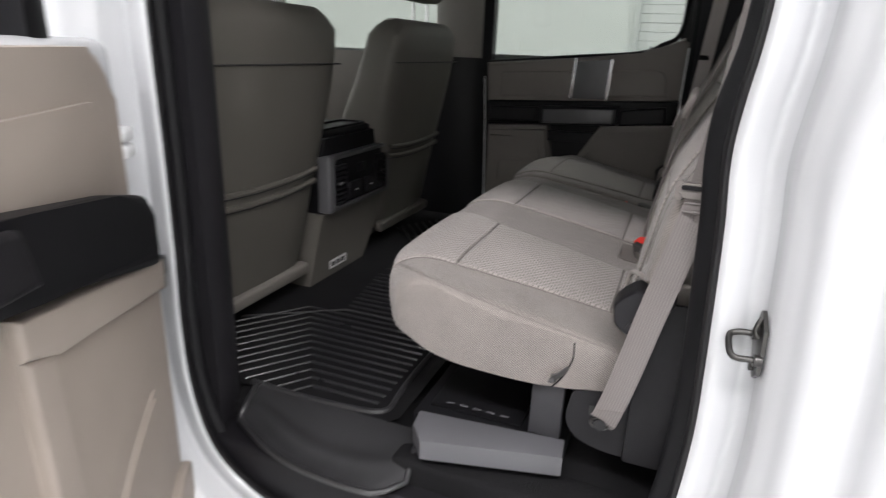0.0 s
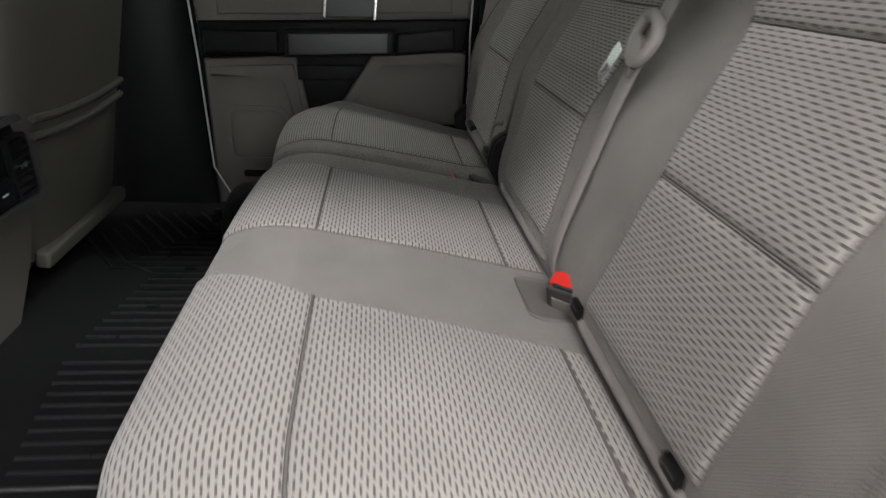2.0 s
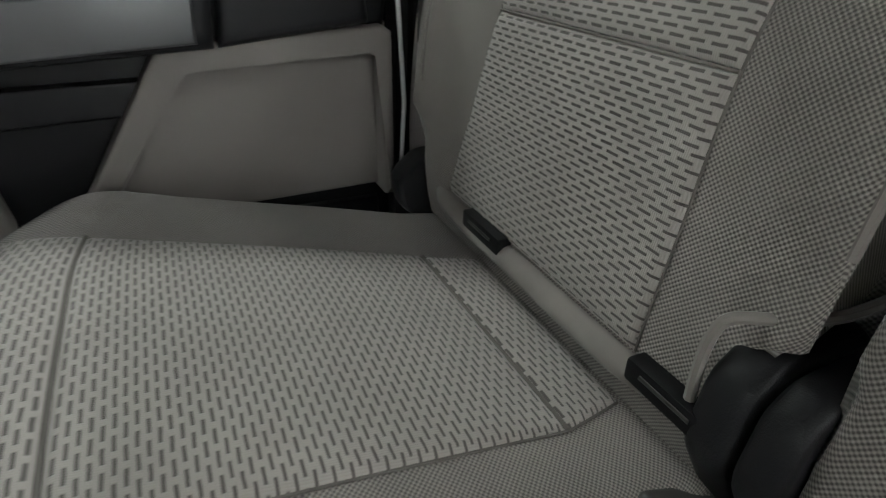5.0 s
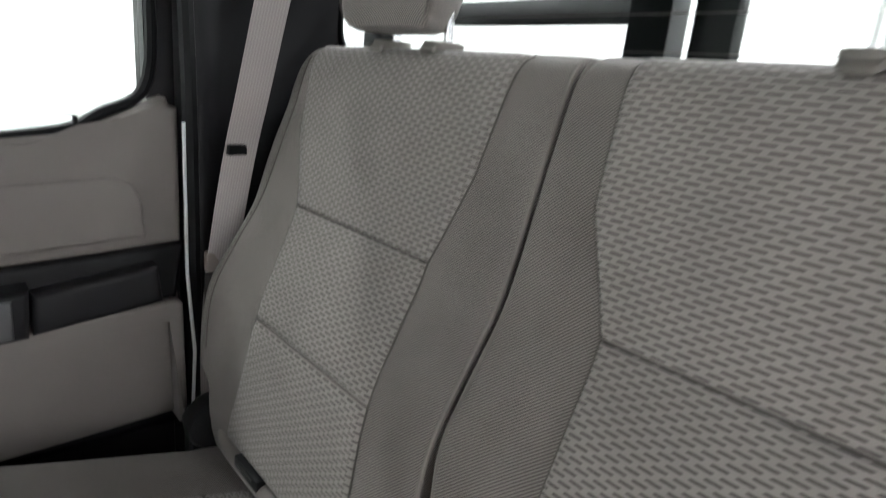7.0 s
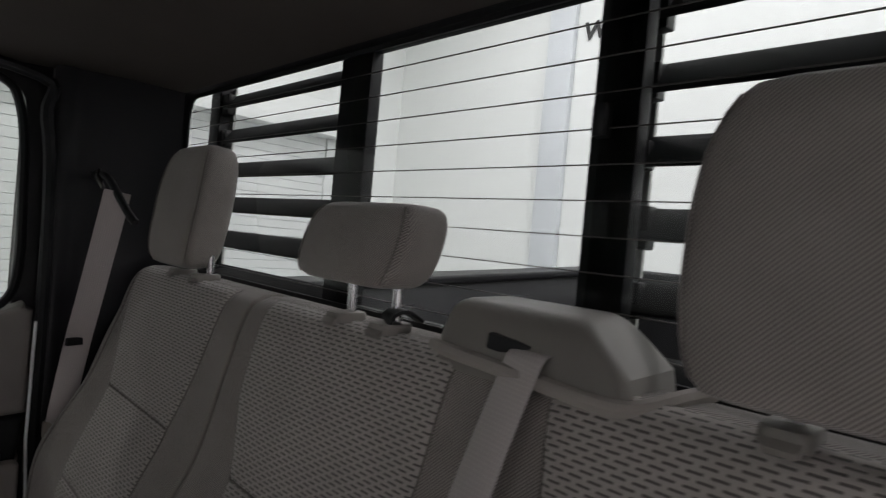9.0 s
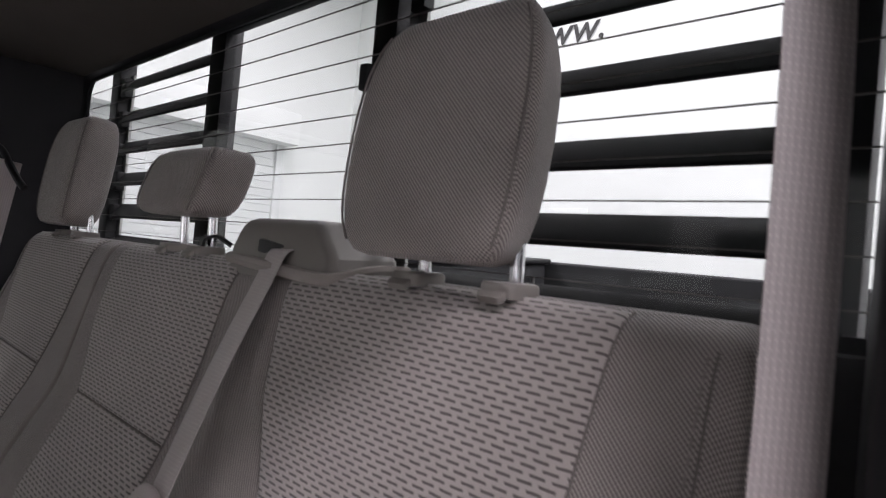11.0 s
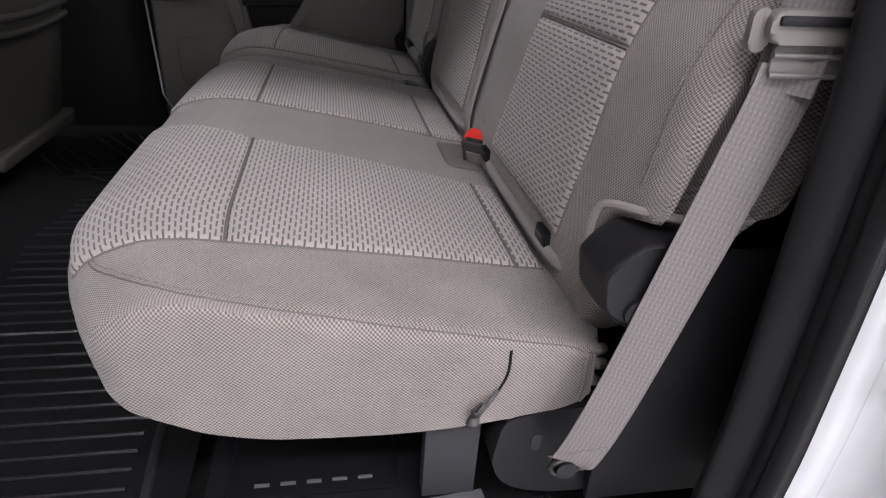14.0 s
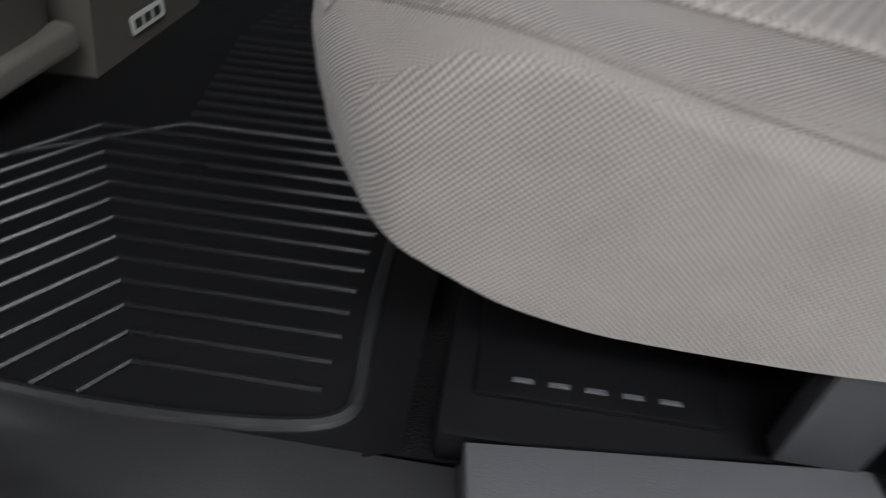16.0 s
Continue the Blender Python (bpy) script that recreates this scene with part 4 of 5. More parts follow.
def backrest(parent, y0, y1, places):
    b = part("backrest", padded_body(BACK + BEHIND[1:-1], (0.46, 0.66), y0, y1, 0.034 if y0 < 0 else 0.010, 0.010 if y0 < 0 else 0.034, None, 24, notch, False, bolster if y0 > 0 else None), CLOTH, parent, "padded taupe cloth backrest")
    zs = (0.40, 0.60, 0.747, 0.845, 0.965)
    for lefts, rights in places:
        lf = lambda s, q=lefts: interp(on_curve(BACK, BACK_S, s)[1], list(zip(zs, q)))
        rt = lambda s, q=rights: interp(on_curve(BACK, BACK_S, s)[1], list(zip(zs, q)))
        for nm, p, q, nu in (("lower_insert", S_HEM, SEAM_LO - 0.001, 14), ("middle_insert", SEAM_LO + 0.001, SEAM_HI - 0.0008, 12), ("upper_insert", SEAM_HI + 0.0008, BACK_S[-3], 18)):
            part(nm, patch(BACK, BACK_S, p, q, lf, rt, y0, y1, nu=nu), DASH, b, "pale cloth with dark woven dashes")

        def thread(s, y, lift=0.0012):
            x, z, nx, nz = on_curve(BACK, BACK_S, s)
            return (x + nx * lift, y, z + nz * lift)
        run = steps(S_HEM, BACK_S[-3], 34)
        # the backrest insert's edge shadow, drawn as dark thread
        part("insert_shade_seam", tube([thread(s, lf(s), 0.0008) for s in run], 0.0012, 6), SEAM, b)
        part("insert_shade_seam", tube([thread(s, rt(s), 0.0008) for s in run], 0.0012, 6), SEAM, b)
        part("hem_roll", tube([thread(run_at_z(0.398 if y0 > 0 else 0.392), lf(S_HEM) - 0.03 + (rt(S_HEM) - lf(S_HEM) + 0.06) * v, 0.0015 - 0.012 * (abs(2 * v - 1) ** 8)) for v in steps(0, 1, 24)], 0.0125 if y0 > 0 else 0.0075, 14), CLOTH, b, "plain rolled hem")
        for s, mat in ((SEAM_LO, PIPING), (SEAM_HI, SEAM)):
            part("cross_seam", tube([thread(s, lf(s) + (rt(s) - lf(s)) * v, 0.0022) for v in steps(0, 1, 10)], 0.0013, 6), mat, b)
    return b


def headrest(parent, yc, w, h, z0, xc, depth, posts, taper):
    """Stuffed head restraint on two chrome posts in plastic guides."""
    def ring(k):
        t = k / 12
        e = abs(2 * t - 1) ** (4.2 if t < 0.5 or h < 0.15 else 2.8)
        s = max(0.0, 1 - e) ** 0.42
        z = z0 + h * t
        lean = 0.03 * (t - 0.5)
        hw, hd = w / 2 * ((0.72 + 0.28 * s) if t < 0.5 or h < 0.15 else (0.62 + 0.38 * s)) * (0.93 + 0.07 * math.sin(math.pi * t)), depth / 2 * (0.52 + 0.48 * s)
        pts = []
        for a in steps(0, 2 * math.pi, 40)[:-1]:
            ca, sa = math.cos(a), math.sin(a)
            p = 0.36
            fx = math.copysign(abs(ca) ** p, ca)
            pts.append((xc + lean + hd * fx, yc + hw * (1 - taper * (1 + fx)) * math.copysign(abs(sa) ** p, sa), z))
        return pts
    rings = [ring(k) for k in (0, 0.25, 0.7, 1.4, 2.5, 4, 6, 8, 9.5, 10.6, 11.3, 11.75, 12)]
    bm = loft(rings)
    lay = bm.loops.layers.uv.verify()
    for f in bm.faces:
        f.normal_update()
        flat_top, side_on = abs(f.normal.z) > 0.75, abs(f.normal.y) > abs(f.normal.x)
        for lp in f.loops:
            c = lp.vert.co
            lp[lay].uv = (c.y, c.x) if flat_top else (c.x + 0.3, c.z) if side_on else (c.y, c.z)
    hr = part("headrest", bm, CLOTH, parent, "padded taupe cloth head restraint")
    for side in (-1, 1):
        seam = []
        for t in steps(0.06, 0.94, 14):
            e = abs(2 * t - 1) ** (4.2 if t < 0.5 or h < 0.15 else 2.8)
            s = max(0.0, 1 - e) ** 0.42
            k = (0.72 + 0.28 * s) if t < 0.5 or h < 0.15 else (0.62 + 0.38 * s)
            seam.append((xc + 0.03 * (t - 0.5) - depth / 2 * (0.52 + 0.48 * s) * 0.90, yc + side * (w / 2 * k * (1 - taper * 0.1) * (0.93 + 0.07 * math.sin(math.pi * t)) * 0.90), z0 + h * t))
        part("seam", tube(seam, 0.0013, 6), SEAM, hr)
    for y in posts:
        part("post", tube([(xc + 0.008, y, 0.955), (xc + 0.004, y, z0 + 0.03)], 0.0062, 14), CHROME, hr, "chrome post")
        part("guide", moved(prism(rrect(-0.02, 0.026, -0.016, 0.016, 0.008), XY(0.0), 0.012, 0.004, None, 3), Matrix.Translation((xc - 0.004, y, 0.969))), GREYP, hr, "grey plastic post guide")
        part("guide_lip", moved(prism(rrect(-0.014, 0.0, -0.012, 0.012, 0.004), XY(0.0), 0.006, 0.002), Matrix.Translation((xc - 0.016, y, 0.973)) @ Matrix.Rotation(radians(-35), 4, "Y")), GREYP, hr)
    return hr


wide = thing("rear_seat", "wide two-place section of the taupe cloth rear bench", "seat", "rear bench sections")
cw = cushion(wide, -0.125, 0.865, [(-0.018, 0.282, 0.007, 0.240, 0.007, 0.298, 0.04, 0.0), (0.472, 0.760, 0.452, 0.722, 0.003, 0.282, 0.0, 0.0)])
bw = backrest(wide, -0.150, 0.862, [((-0.010, -0.020, -0.017, -0.045, -0.055), (0.270, 0.215, 0.252, 0.300, 0.325)), ((0.470, 0.465, 0.460, 0.440, 0.437), (0.770, 0.745, 0.756, 0.800, 0.810))])
narrow = thing("rear_seat", "narrow one-place section of the taupe cloth rear bench", "seat", "rear bench sections")
cushion(narrow, 0.885, 1.375, [(0.946, 1.260, 0.953, 1.204, -0.012, 0.270, 0.0, 0.020)])
bn = backrest(narrow, 0.869, 1.390, [((0.965, 0.967, 0.978, 0.948, 0.936), (1.265, 1.237, 1.272, 1.318, 1.345))])
headrest(wide, 0.116, 0.216, 0.218, 0.992, 0.522, 0.090, (0.046, 0.148), 0.15)
headrest(wide, 0.606, 0.200, 0.096, 1.021, 0.520, 0.082, (0.556, 0.642), 0.03)
headrest(narrow, 1.152, 0.222, 0.222, 0.990, 0.530, 0.090, (1.084, 1.188), 0.19)


from mathutils.bvhtree import BVHTree


def skin(ob):
    me = ob.data
    return BVHTree.FromPolygons([v.co for v in me.vertices], [tuple(p.vertices) for p in me.polygons])


SILVER_CLOTH = grainy("loop_webbing", (0.06, 0.058, 0.058), 0.6, grain=900, strength=0.4)


def laid_seam(ob, pts, way, mat, r, dashes=False, sink=0.0004):
    """Thread laid on a part's skin along points cast at it; stitches if dashes."""
    tree, out = skin(ob), []
    for p in smooth_curve(pts, 10):
        hit = tree.ray_cast(Vector(p), Vector(way).normalized())
        if hit[0] is not None:
            out.append(hit[0] + hit[1].normalized() * (-sink if hit[1].dot(Vector(way)) < 0 else sink) * -1)
    if dashes:
        bm, run, k = bmesh.new(), 0.0, 0
        fine = smooth_curve(out[::4] + [out[-1]], 16)
        a = fine[0]
        for p in fine[1:]:
            if (p - a).length > (0.0052 if k % 2 == 0 else 0.0030):
                if k % 2 == 0:
                    tube([a, p], r, 5, bm)
                a, k = p, k + 1
        part("stitching", bm, mat, ob)
    else:
        part("side_seam", tube(out, r, 6), mat, ob)


EDGE = [(-0.099, -0.012, 0.6), (-0.097, -0.028, 0.6), (-0.086, -0.046, 0.6), (-0.07, -0.063, 0.6), (-0.035, -0.094, 0.6), (0.0, -0.1125, 0.6), (0.05, -0.1145, 0.6), (0.112, -0.1165, 0.6), (0.18, -0.119, 0.6), (0.262, -0.1215, 0.6), (0.33, -0.1225, 0.6)]
laid_seam(cw, EDGE, (0, 0, -1), SEAM, 0.0007)
laid_seam(cw, [(x, y + 0.006, z) for x, y, z in EDGE], (0, 0, -1), THREAD, 0.0006, True)
laid_seam(cw, [(0.262, -0.30, 0.362), (0.262, -0.30, 0.33), (0.247, -0.30, 0.29), (0.228, -0.30, 0.262)], (0, 1, 0), SATIN, 0.0013)
laid_seam(cw, [(0.338, -0.30, 0.352), (0.342, -0.30, 0.31), (0.338, -0.30, 0.262)], (0, 1, 0), PIPING, 0.0022)
laid_seam(cw, [(0.332, -0.30, 0.350), (0.336, -0.30, 0.31), (0.332, -0.30, 0.262)], (0, 1, 0), THREAD, 0.0008, True)
part("pull_loop", ribbon(smooth_curve([(0.258, -0.117, 0.310), (0.246, -0.124, 0.300), (0.236, -0.131, 0.294), (0.231, -0.128, 0.291), (0.236, -0.120, 0.290), (0.25, -0.110, 0.290)], 5), [(0.45, 0, 0.9)], 0.016, 0.002), SILVER_CLOTH, cw, "dark grey pull loop")
for k, (xa, za, xb, zb) in enumerate(((0.342, 0.352, 0.368, 0.338), (0.344, 0.338, 0.371, 0.320), (0.344, 0.322, 0.368, 0.300), (0.342, 0.306, 0.360, 0.288))):
    part("cover_fold", tube(smooth_curve([(xa - 0.008, -0.102, za), ((xa + xb) / 2 - 0.008, -0.110, (za + zb) / 2 + 0.003), (xb - 0.006, -0.098, zb)], 4), 0.0062, 8), POCKET, cw)
for b_, y in ((bw, -0.118), (bn, 1.358)):
    line = [(0.1, y, z) for z in (0.512, 0.60, 0.70, 0.80, 0.90, 0.955)]
    laid_seam(b_, line, (1, 0, 0), SEAM, 0.0009)
    for d in (0.005,):
        laid_seam(b_, [(p[0], y + d, p[2]) for p in line], (1, 0, 0), THREAD, 0.0008, True)


for b_, y, d in ((bw, 0.862, -1), (bn, 0.869, 1)):
    edge = []
    for q in [p for p in BACK[8:-6:2] if p[1] > 0.51]:
        low = 0.014 * max(0.0, min(1.0, (0.62 - q[1]) / 0.08)) if d < 0 else 0.0
        edge.append((q[0] + 0.004, y + d * (0.0025 + low), q[1]))
    part("edge_piping", tube(smooth_curve(edge, 3), 0.0034, 8), CLOTH, b_)


def hinge_cover(parent, y0, y1, out):
    """Black recliner cover where cushion and backrest meet."""
    for _ in range(2):
        out = [q for (ax, az), (bx, bz) in zip(out, out[1:] + out[:1]) for q in ((0.86 * ax + 0.14 * bx, 0.86 * az + 0.14 * bz), (0.14 * ax + 0.86 * bx, 0.14 * az + 0.86 * bz))]
    cx, cz = sum(a for a, _ in out) / len(out), sum(b for _, b in out) / len(out)
    w = y1 - y0
    e = min(0.014, w * 0.42)
    rows = [(0.0, 0.80), (0.0, 0.90), (0.12, 0.945), (0.35, 0.975), (0.65, 0.993), (1.0, 1.0)]
    rings = [(y0 + e * f, k) for f, k in rows] + [(y1 - e * f, k) for f, k in reversed(rows)]
    part("hinge_cover", loft([[(cx + (a - cx) * k, y, cz + (b - cz) * k) for a, b in out] for y, k in rings]), BLACK, parent, "black plastic hinge cover")


OUTER = [(0.306, 0.452), (0.312, 0.418), (0.343, 0.395), (0.374, 0.424), (0.400, 0.466), (0.400, 0.486), (0.338, 0.484), (0.316, 0.466)]
INNER = [(0.318, 0.400), (0.326, 0.452), (0.346, 0.470), (0.425, 0.474), (0.430, 0.40), (0.405, 0.352), (0.350, 0.345)]
hinge_cover(wide, -0.158, -0.100, [(0.357 + (a - 0.352) * 0.93, 0.442 + (b - 0.442) * 0.93) for a, b in OUTER])
part("hinge_axle", tube([(0.350, -0.162, 0.421), (0.350, -0.140, 0.421)], 0.0125, 16), BLACK, wide)
hinge_cover(wide, 0.842, 0.869, INNER)
hinge_cover(narrow, 0.873, 0.905, INNER)
hinge_cover(narrow, 1.335, 1.375, [(a - 0.003, b - 0.055) for a, b in OUTER])
for b_, y, s, k in ((bw, -0.150, 0.0, 1.0), (bn, 0.878, -0.008, 0.56)):
    part("corner_piping", tube(smooth_curve([(0.331, y + 0.061 * k, 0.405), (0.328, y + 0.059 * k, 0.455 + s), (0.330, y + 0.056 * k, 0.480 + s), (0.336, y + 0.047 * k, 0.491 + s), (0.356, y + 0.015 * k, 0.496 + s), (0.385, y - 0.001, 0.497 + s), (0.43, y - 0.001, 0.497 + s)], 6), 0.0038, 8), CLOTH, b_)


def anchor_bar(parent, y, z, x, w):
    part("child_seat_anchor", box(x - 0.006, x + 0.012, y - w, y + w, z - 0.010, z + 0.008, 0.003), SATIN, parent, "black child-seat anchor slot")
    part("child_seat_bar", tube([(x - 0.005, y - w * 0.6, z + 0.001), (x - 0.005, y + w * 0.6, z + 0.001)], 0.0022, 8), DARKSTEEL, parent)


for p_, y in ((bn, 0.923), (bn, 1.170), (bw, 0.02), (bw, 0.285)):
    anchor_bar(p_, y, *((0.402, 0.334, 0.016) if p_ is bw else (0.412, 0.327, 0.036)))

# ---------------------------------------------------------------- belts and buckles


def belt_exit():
    """Moulded housing on top of the backrest from which the middle belt comes."""
    t = thing("belt_housing", "taupe plastic belt housing on top of the backrest", "belt housing")
    rings = []
    for z, x0, x1, y0, y1 in ((0.955, 0.504, 0.604, 0.254, 0.470), (0.984, 0.507, 0.604, 0.260, 0.469), (1.004, 0.513, 0.603, 0.284, 0.466), (1.014, 0.517, 0.602, 0.297, 0.463),
                              (1.020, 0.522, 0.600, 0.306, 0.459), (1.0235, 0.529, 0.598, 0.315, 0.453), (1.0245, 0.537, 0.594, 0.324, 0.446)):
        rings.append([(a, b, z + 0.02 * (a - 0.52)) for a, b in rrect(x0, x1, y0, y1, 0.012, 5)])
    part("shell", loft(rings), GREYP, t)
    part("slot", moved(box(-0.004, 0.012, -0.047, 0.047, -0.008, 0.008, 0.003), pose(0.513, 0.354, 0.986, 6, 0, 5)), BLACK, t, "dark belt slot")
    part("cloth_rim", tube(smooth_curve([(0.515, 0.478, 0.972), (0.502, 0.44, 0.972), (0.502, 0.34, 0.966), (0.503, 0.28, 0.962), (0.510, 0.250, 0.964), (0.540, 0.228, 0.974), (0.58, 0.222, 0.975)], 6), 0.0075, 8), ROLLED, t, "pale rolled rim")
    return t


belt_exit()


def middle_belt():
    t = thing("seat_belt", "grey middle seat belt with tongue hanging down the backrest", "seat belt", "seat belts")
    up = smooth_curve([(0.52, 0.352, 0.990), (0.503, 0.352, 0.985), (0.491, 0.356, 0.955), (0.446, 0.362, 0.85), (0.400, 0.358, 0.742), (0.390, 0.352, 0.716)], 6)
    part("webbing", ribbon(up, [(0.12, 1, 0)], 0.044, 0.0014), BELT_SHEEN, t)
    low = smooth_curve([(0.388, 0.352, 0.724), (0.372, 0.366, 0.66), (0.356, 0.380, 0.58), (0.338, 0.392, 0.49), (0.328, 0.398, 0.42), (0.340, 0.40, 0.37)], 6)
    part("webbing", ribbon(low, [(0.1, 1, 0)], 0.044, 0.0014), BELT_SHEEN, t)
    m = Matrix.Translation((0.380, 0.350, 0.719)) @ Matrix.Scale(0.84, 4) @ Matrix.Rotation(radians(16), 4, "Y") @ Matrix.Rotation(radians(26), 4, "X")
    ring = smooth_curve([(0, 0.030, 0.016), (0, 0.031, -0.004), (0, 0.020, -0.026), (0, 0.0, -0.034), (0, -0.020, -0.026), (0, -0.031, -0.004), (0, -0.028, 0.018), (0, -0.012, 0.026), (0, 0.012, 0.026), (0, 0.030, 0.016)], 5)
    body = tube(ring, 0.0085, 10)
    loft([[(-0.006, 0.026 * math.cos(a), -0.016 + 0.014 * math.sin(a)) for a in steps(0, 2 * math.pi, 16)[:-1]], [(0.006, 0.026 * math.cos(a), -0.016 + 0.014 * math.sin(a)) for a in steps(0, 2 * math.pi, 16)[:-1]]], body)
    part("tongue_body", moved(body, m), PALEP, t, "taupe moulded tongue body")
    part("tongue_plate", moved(ring_plate(rrect(0.004, 0.030, -0.088, -0.030, 0.005), rrect(0.010, 0.024, -0.080, -0.062, 0.003), YZ(-0.016), 0.003), m), CHROME, t, "bright steel tongue")
    part("stop_button", moved(box(-0.003, 0.006, -0.024, -0.008, -0.052, -0.036, 0.003), m), GREYP, t)
    return t


middle_belt()


def near_belt():
    t = thing("seat_belt", "grey outboard seat belt running down to its floor anchor", "seat belt", "seat belts")
    low = smooth_curve([(0.322, -0.150, 0.246), (0.328, -0.158, 0.262), (0.345, -0.164, 0.33), (0.372, -0.170, 0.46), (0.400, -0.172, 0.585), (0.405, -0.172, 0.615)], 6)
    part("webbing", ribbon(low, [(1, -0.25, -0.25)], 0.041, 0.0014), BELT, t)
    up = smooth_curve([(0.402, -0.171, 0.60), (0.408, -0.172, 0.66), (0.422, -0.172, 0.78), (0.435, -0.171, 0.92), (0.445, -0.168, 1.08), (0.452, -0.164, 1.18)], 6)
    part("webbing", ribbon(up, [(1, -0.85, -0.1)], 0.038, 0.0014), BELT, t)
    m = Matrix.Translation((0.407, -0.176, 0.640)) @ Matrix.Rotation(radians(-16), 4, "Z") @ Matrix.Rotation(radians(-3), 4, "Y")
    part("tongue_body", moved(prism(rrect(-0.028, 0.042, -0.009, 0.011, 0.007), XZ(0.006), -0.014, 0.004, None, 3), m), RETAINER, t, "taupe moulded belt guide")
    part("tongue_slot", moved(box(-0.024, 0.036, -0.011, -0.005, 0.002, 0.008, 0.002), m), BLACK, t)
    part("tongue_end", moved(prism(rrect(-0.036, -0.024, -0.016, 0.012, 0.006), XZ(0.012), -0.010, 0.003), m), RETAINER, t)
    for z in (-0.016, -0.028):
        part("stitch_bar", moved(tube([(-0.0205, -0.003, z), (0.0205, -0.003, z)], 0.0018, 8), m), BELT, t)
    part("sewn_loop", moved(prism(rrect(-0.0205, 0.0205, -0.030, -0.010, 0.002), XZ(0.002), -0.004, 0.001), m), BELT, t)
    zig = []
    for k in range(13):
        zig.append((0.309 + 0.0032 * k + 0.003, -0.1625 - 0.0006 * k, 0.272 + 0.0008 * k + (0.0028 if k % 2 else 0)))
    part("stitching", tube(zig, 0.0006, 6), THREAD, t, "pale zigzag stitching")
    a = Matrix.Translation((0.320, -0.148, 0.244))
    part("anchor_ring", moved(tube([(0.014 * math.cos(q), -0.004, 0.009 * math.sin(q)) for q in steps(0, 2 * math.pi, 18)], 0.0028, 8, None, False), a), DARKSTEEL, t)
    part("anchor_bolt", moved(tube([(0, 0.004, 0), (0, -0.010, 0)], 0.010, 12), a), STEEL, t)
    return t


near_belt()


def far_belt():
    t = thing("seat_belt", "grey outboard seat belt hanging from the far pillar", "seat belt", "seat belts")
    run = smooth_curve([(0.438, 1.306, 1.116), (0.437, 1.312, 1.10), (0.430, 1.345, 1.00), (0.421, 1.378, 0.89), (0.415, 1.405, 0.81), (0.406, 1.430, 0.70), (0.398, 1.452, 0.58), (0.392, 1.462, 0.45), (0.388, 1.45, 0.32)], 5)
    part("webbing", ribbon(run, [(1, -0.30, 0)], 0.047, 0.0014), BELT_SHEEN, t)
    part("tongue_plate", box(0.372, 0.390, 1.448, 1.453, 0.535, 0.60, 0.002), CHROME, t, "bright steel tongue")
    part("tongue_body", box(0.375, 0.418, 1.447, 1.462, 0.60, 0.635, 0.005), BEIGE, t)
    part("stop_band", moved(box(-0.024, 0.024, -0.004, 0.004, -0.008, 0.008, 0.002), pose(0.4145, 1.404, 0.808, 8, 0, 16)), SATIN, t, "black stop band")
    part("guide_loop", tube(smooth_curve([(0.428, 1.405, 1.140), (0.428, 1.372, 1.148), (0.432, 1.335, 1.136), (0.440, 1.298, 1.104), (0.450, 1.268, 1.074), (0.458, 1.256, 1.060)], 6), 0.0075, 10), SATIN, t, "black coated guide loop")
    part("guide_ring", tube(smooth_curve([(0.424, 1.392, 1.158), (0.420, 1.375, 1.142), (0.426, 1.360, 1.122)], 5), 0.0045, 8), DARKSTEEL, t, "steel guide ring")
    part("guide_bolt", tube([(0.432, 1.372, 1.146), (0.436, 1.46, 1.150)], 0.010, 12), BLACK, t)
    return t


far_belt()


def buckle(x, y, z, rz, tilt, red, label):
    t = thing("belt_buckle", label, "belt buckle", "belt buckles")
    m = Matrix.Translation((x, y, z)) @ Matrix.Rotation(radians(rz), 4, "Z") @ Matrix.Rotation(radians(tilt), 4, "Y") @ Matrix.Scale(1.32, 4)
    part("casing", moved(box(-0.012, 0.012, -0.018, 0.018, -0.055, 0.006, 0.004, 3), m), CASING, t, "dark plastic casing")
    cap = part("button", moved(prism(rrect(-0.0095, 0.0095, -0.0155, 0.0155, 0.003), XY(0.003), 0.0065, 0.002, None, 2), m), RED if red else BLACK, t, "red release button" if red else "black cap")
    part("tongue_slot", moved(box(-0.0105, -0.0075, -0.011, 0.011, 0.0060, 0.0098, 0.0004), m), INK, cap)
    part("casing_mark", moved(box(-0.0134, -0.0118, -0.009, 0.011, -0.026, -0.008, 0.0006), m), GREYP if red else BLACK, t)
    return t


buckle(0.334, 0.338, 0.402, 50, -22, True, "belt buckle with a bright red button in the cushion pocket")
buckle(0.250, 0.874, 0.358, 4, -60, True, "belt buckle with a red button lying between cushions")
buckle(0.292, 0.874, 0.358, 0, -70, False, "dark belt buckle lying between the two cushions")


def buckle_pocket():
    b = bmesh.new()
    out = rrect(0.280, 0.358, 0.306, 0.424, 0.016)
    def zt(x):
        return float(np.interp(x, [p[0] for p in TOP[12:]], [p[1] for p in TOP[12:]]))
    rings = []
    for s, dz in ((1.0, 0.0022), (0.96, 0.004), (0.90, 0.0028), (0.82, 0.0016), (0.4, 0.0014)):
        rings.append([(0.319 + (a - 0.319) * s, 0.365 + (c - 0.365) * s, zt(0.319 + (a - 0.319) * s) + dz) for a, c in out])
    part("buckle_pocket", loft(rings, b, True, True), POCKET, cw, "sunken vinyl buckle pocket")


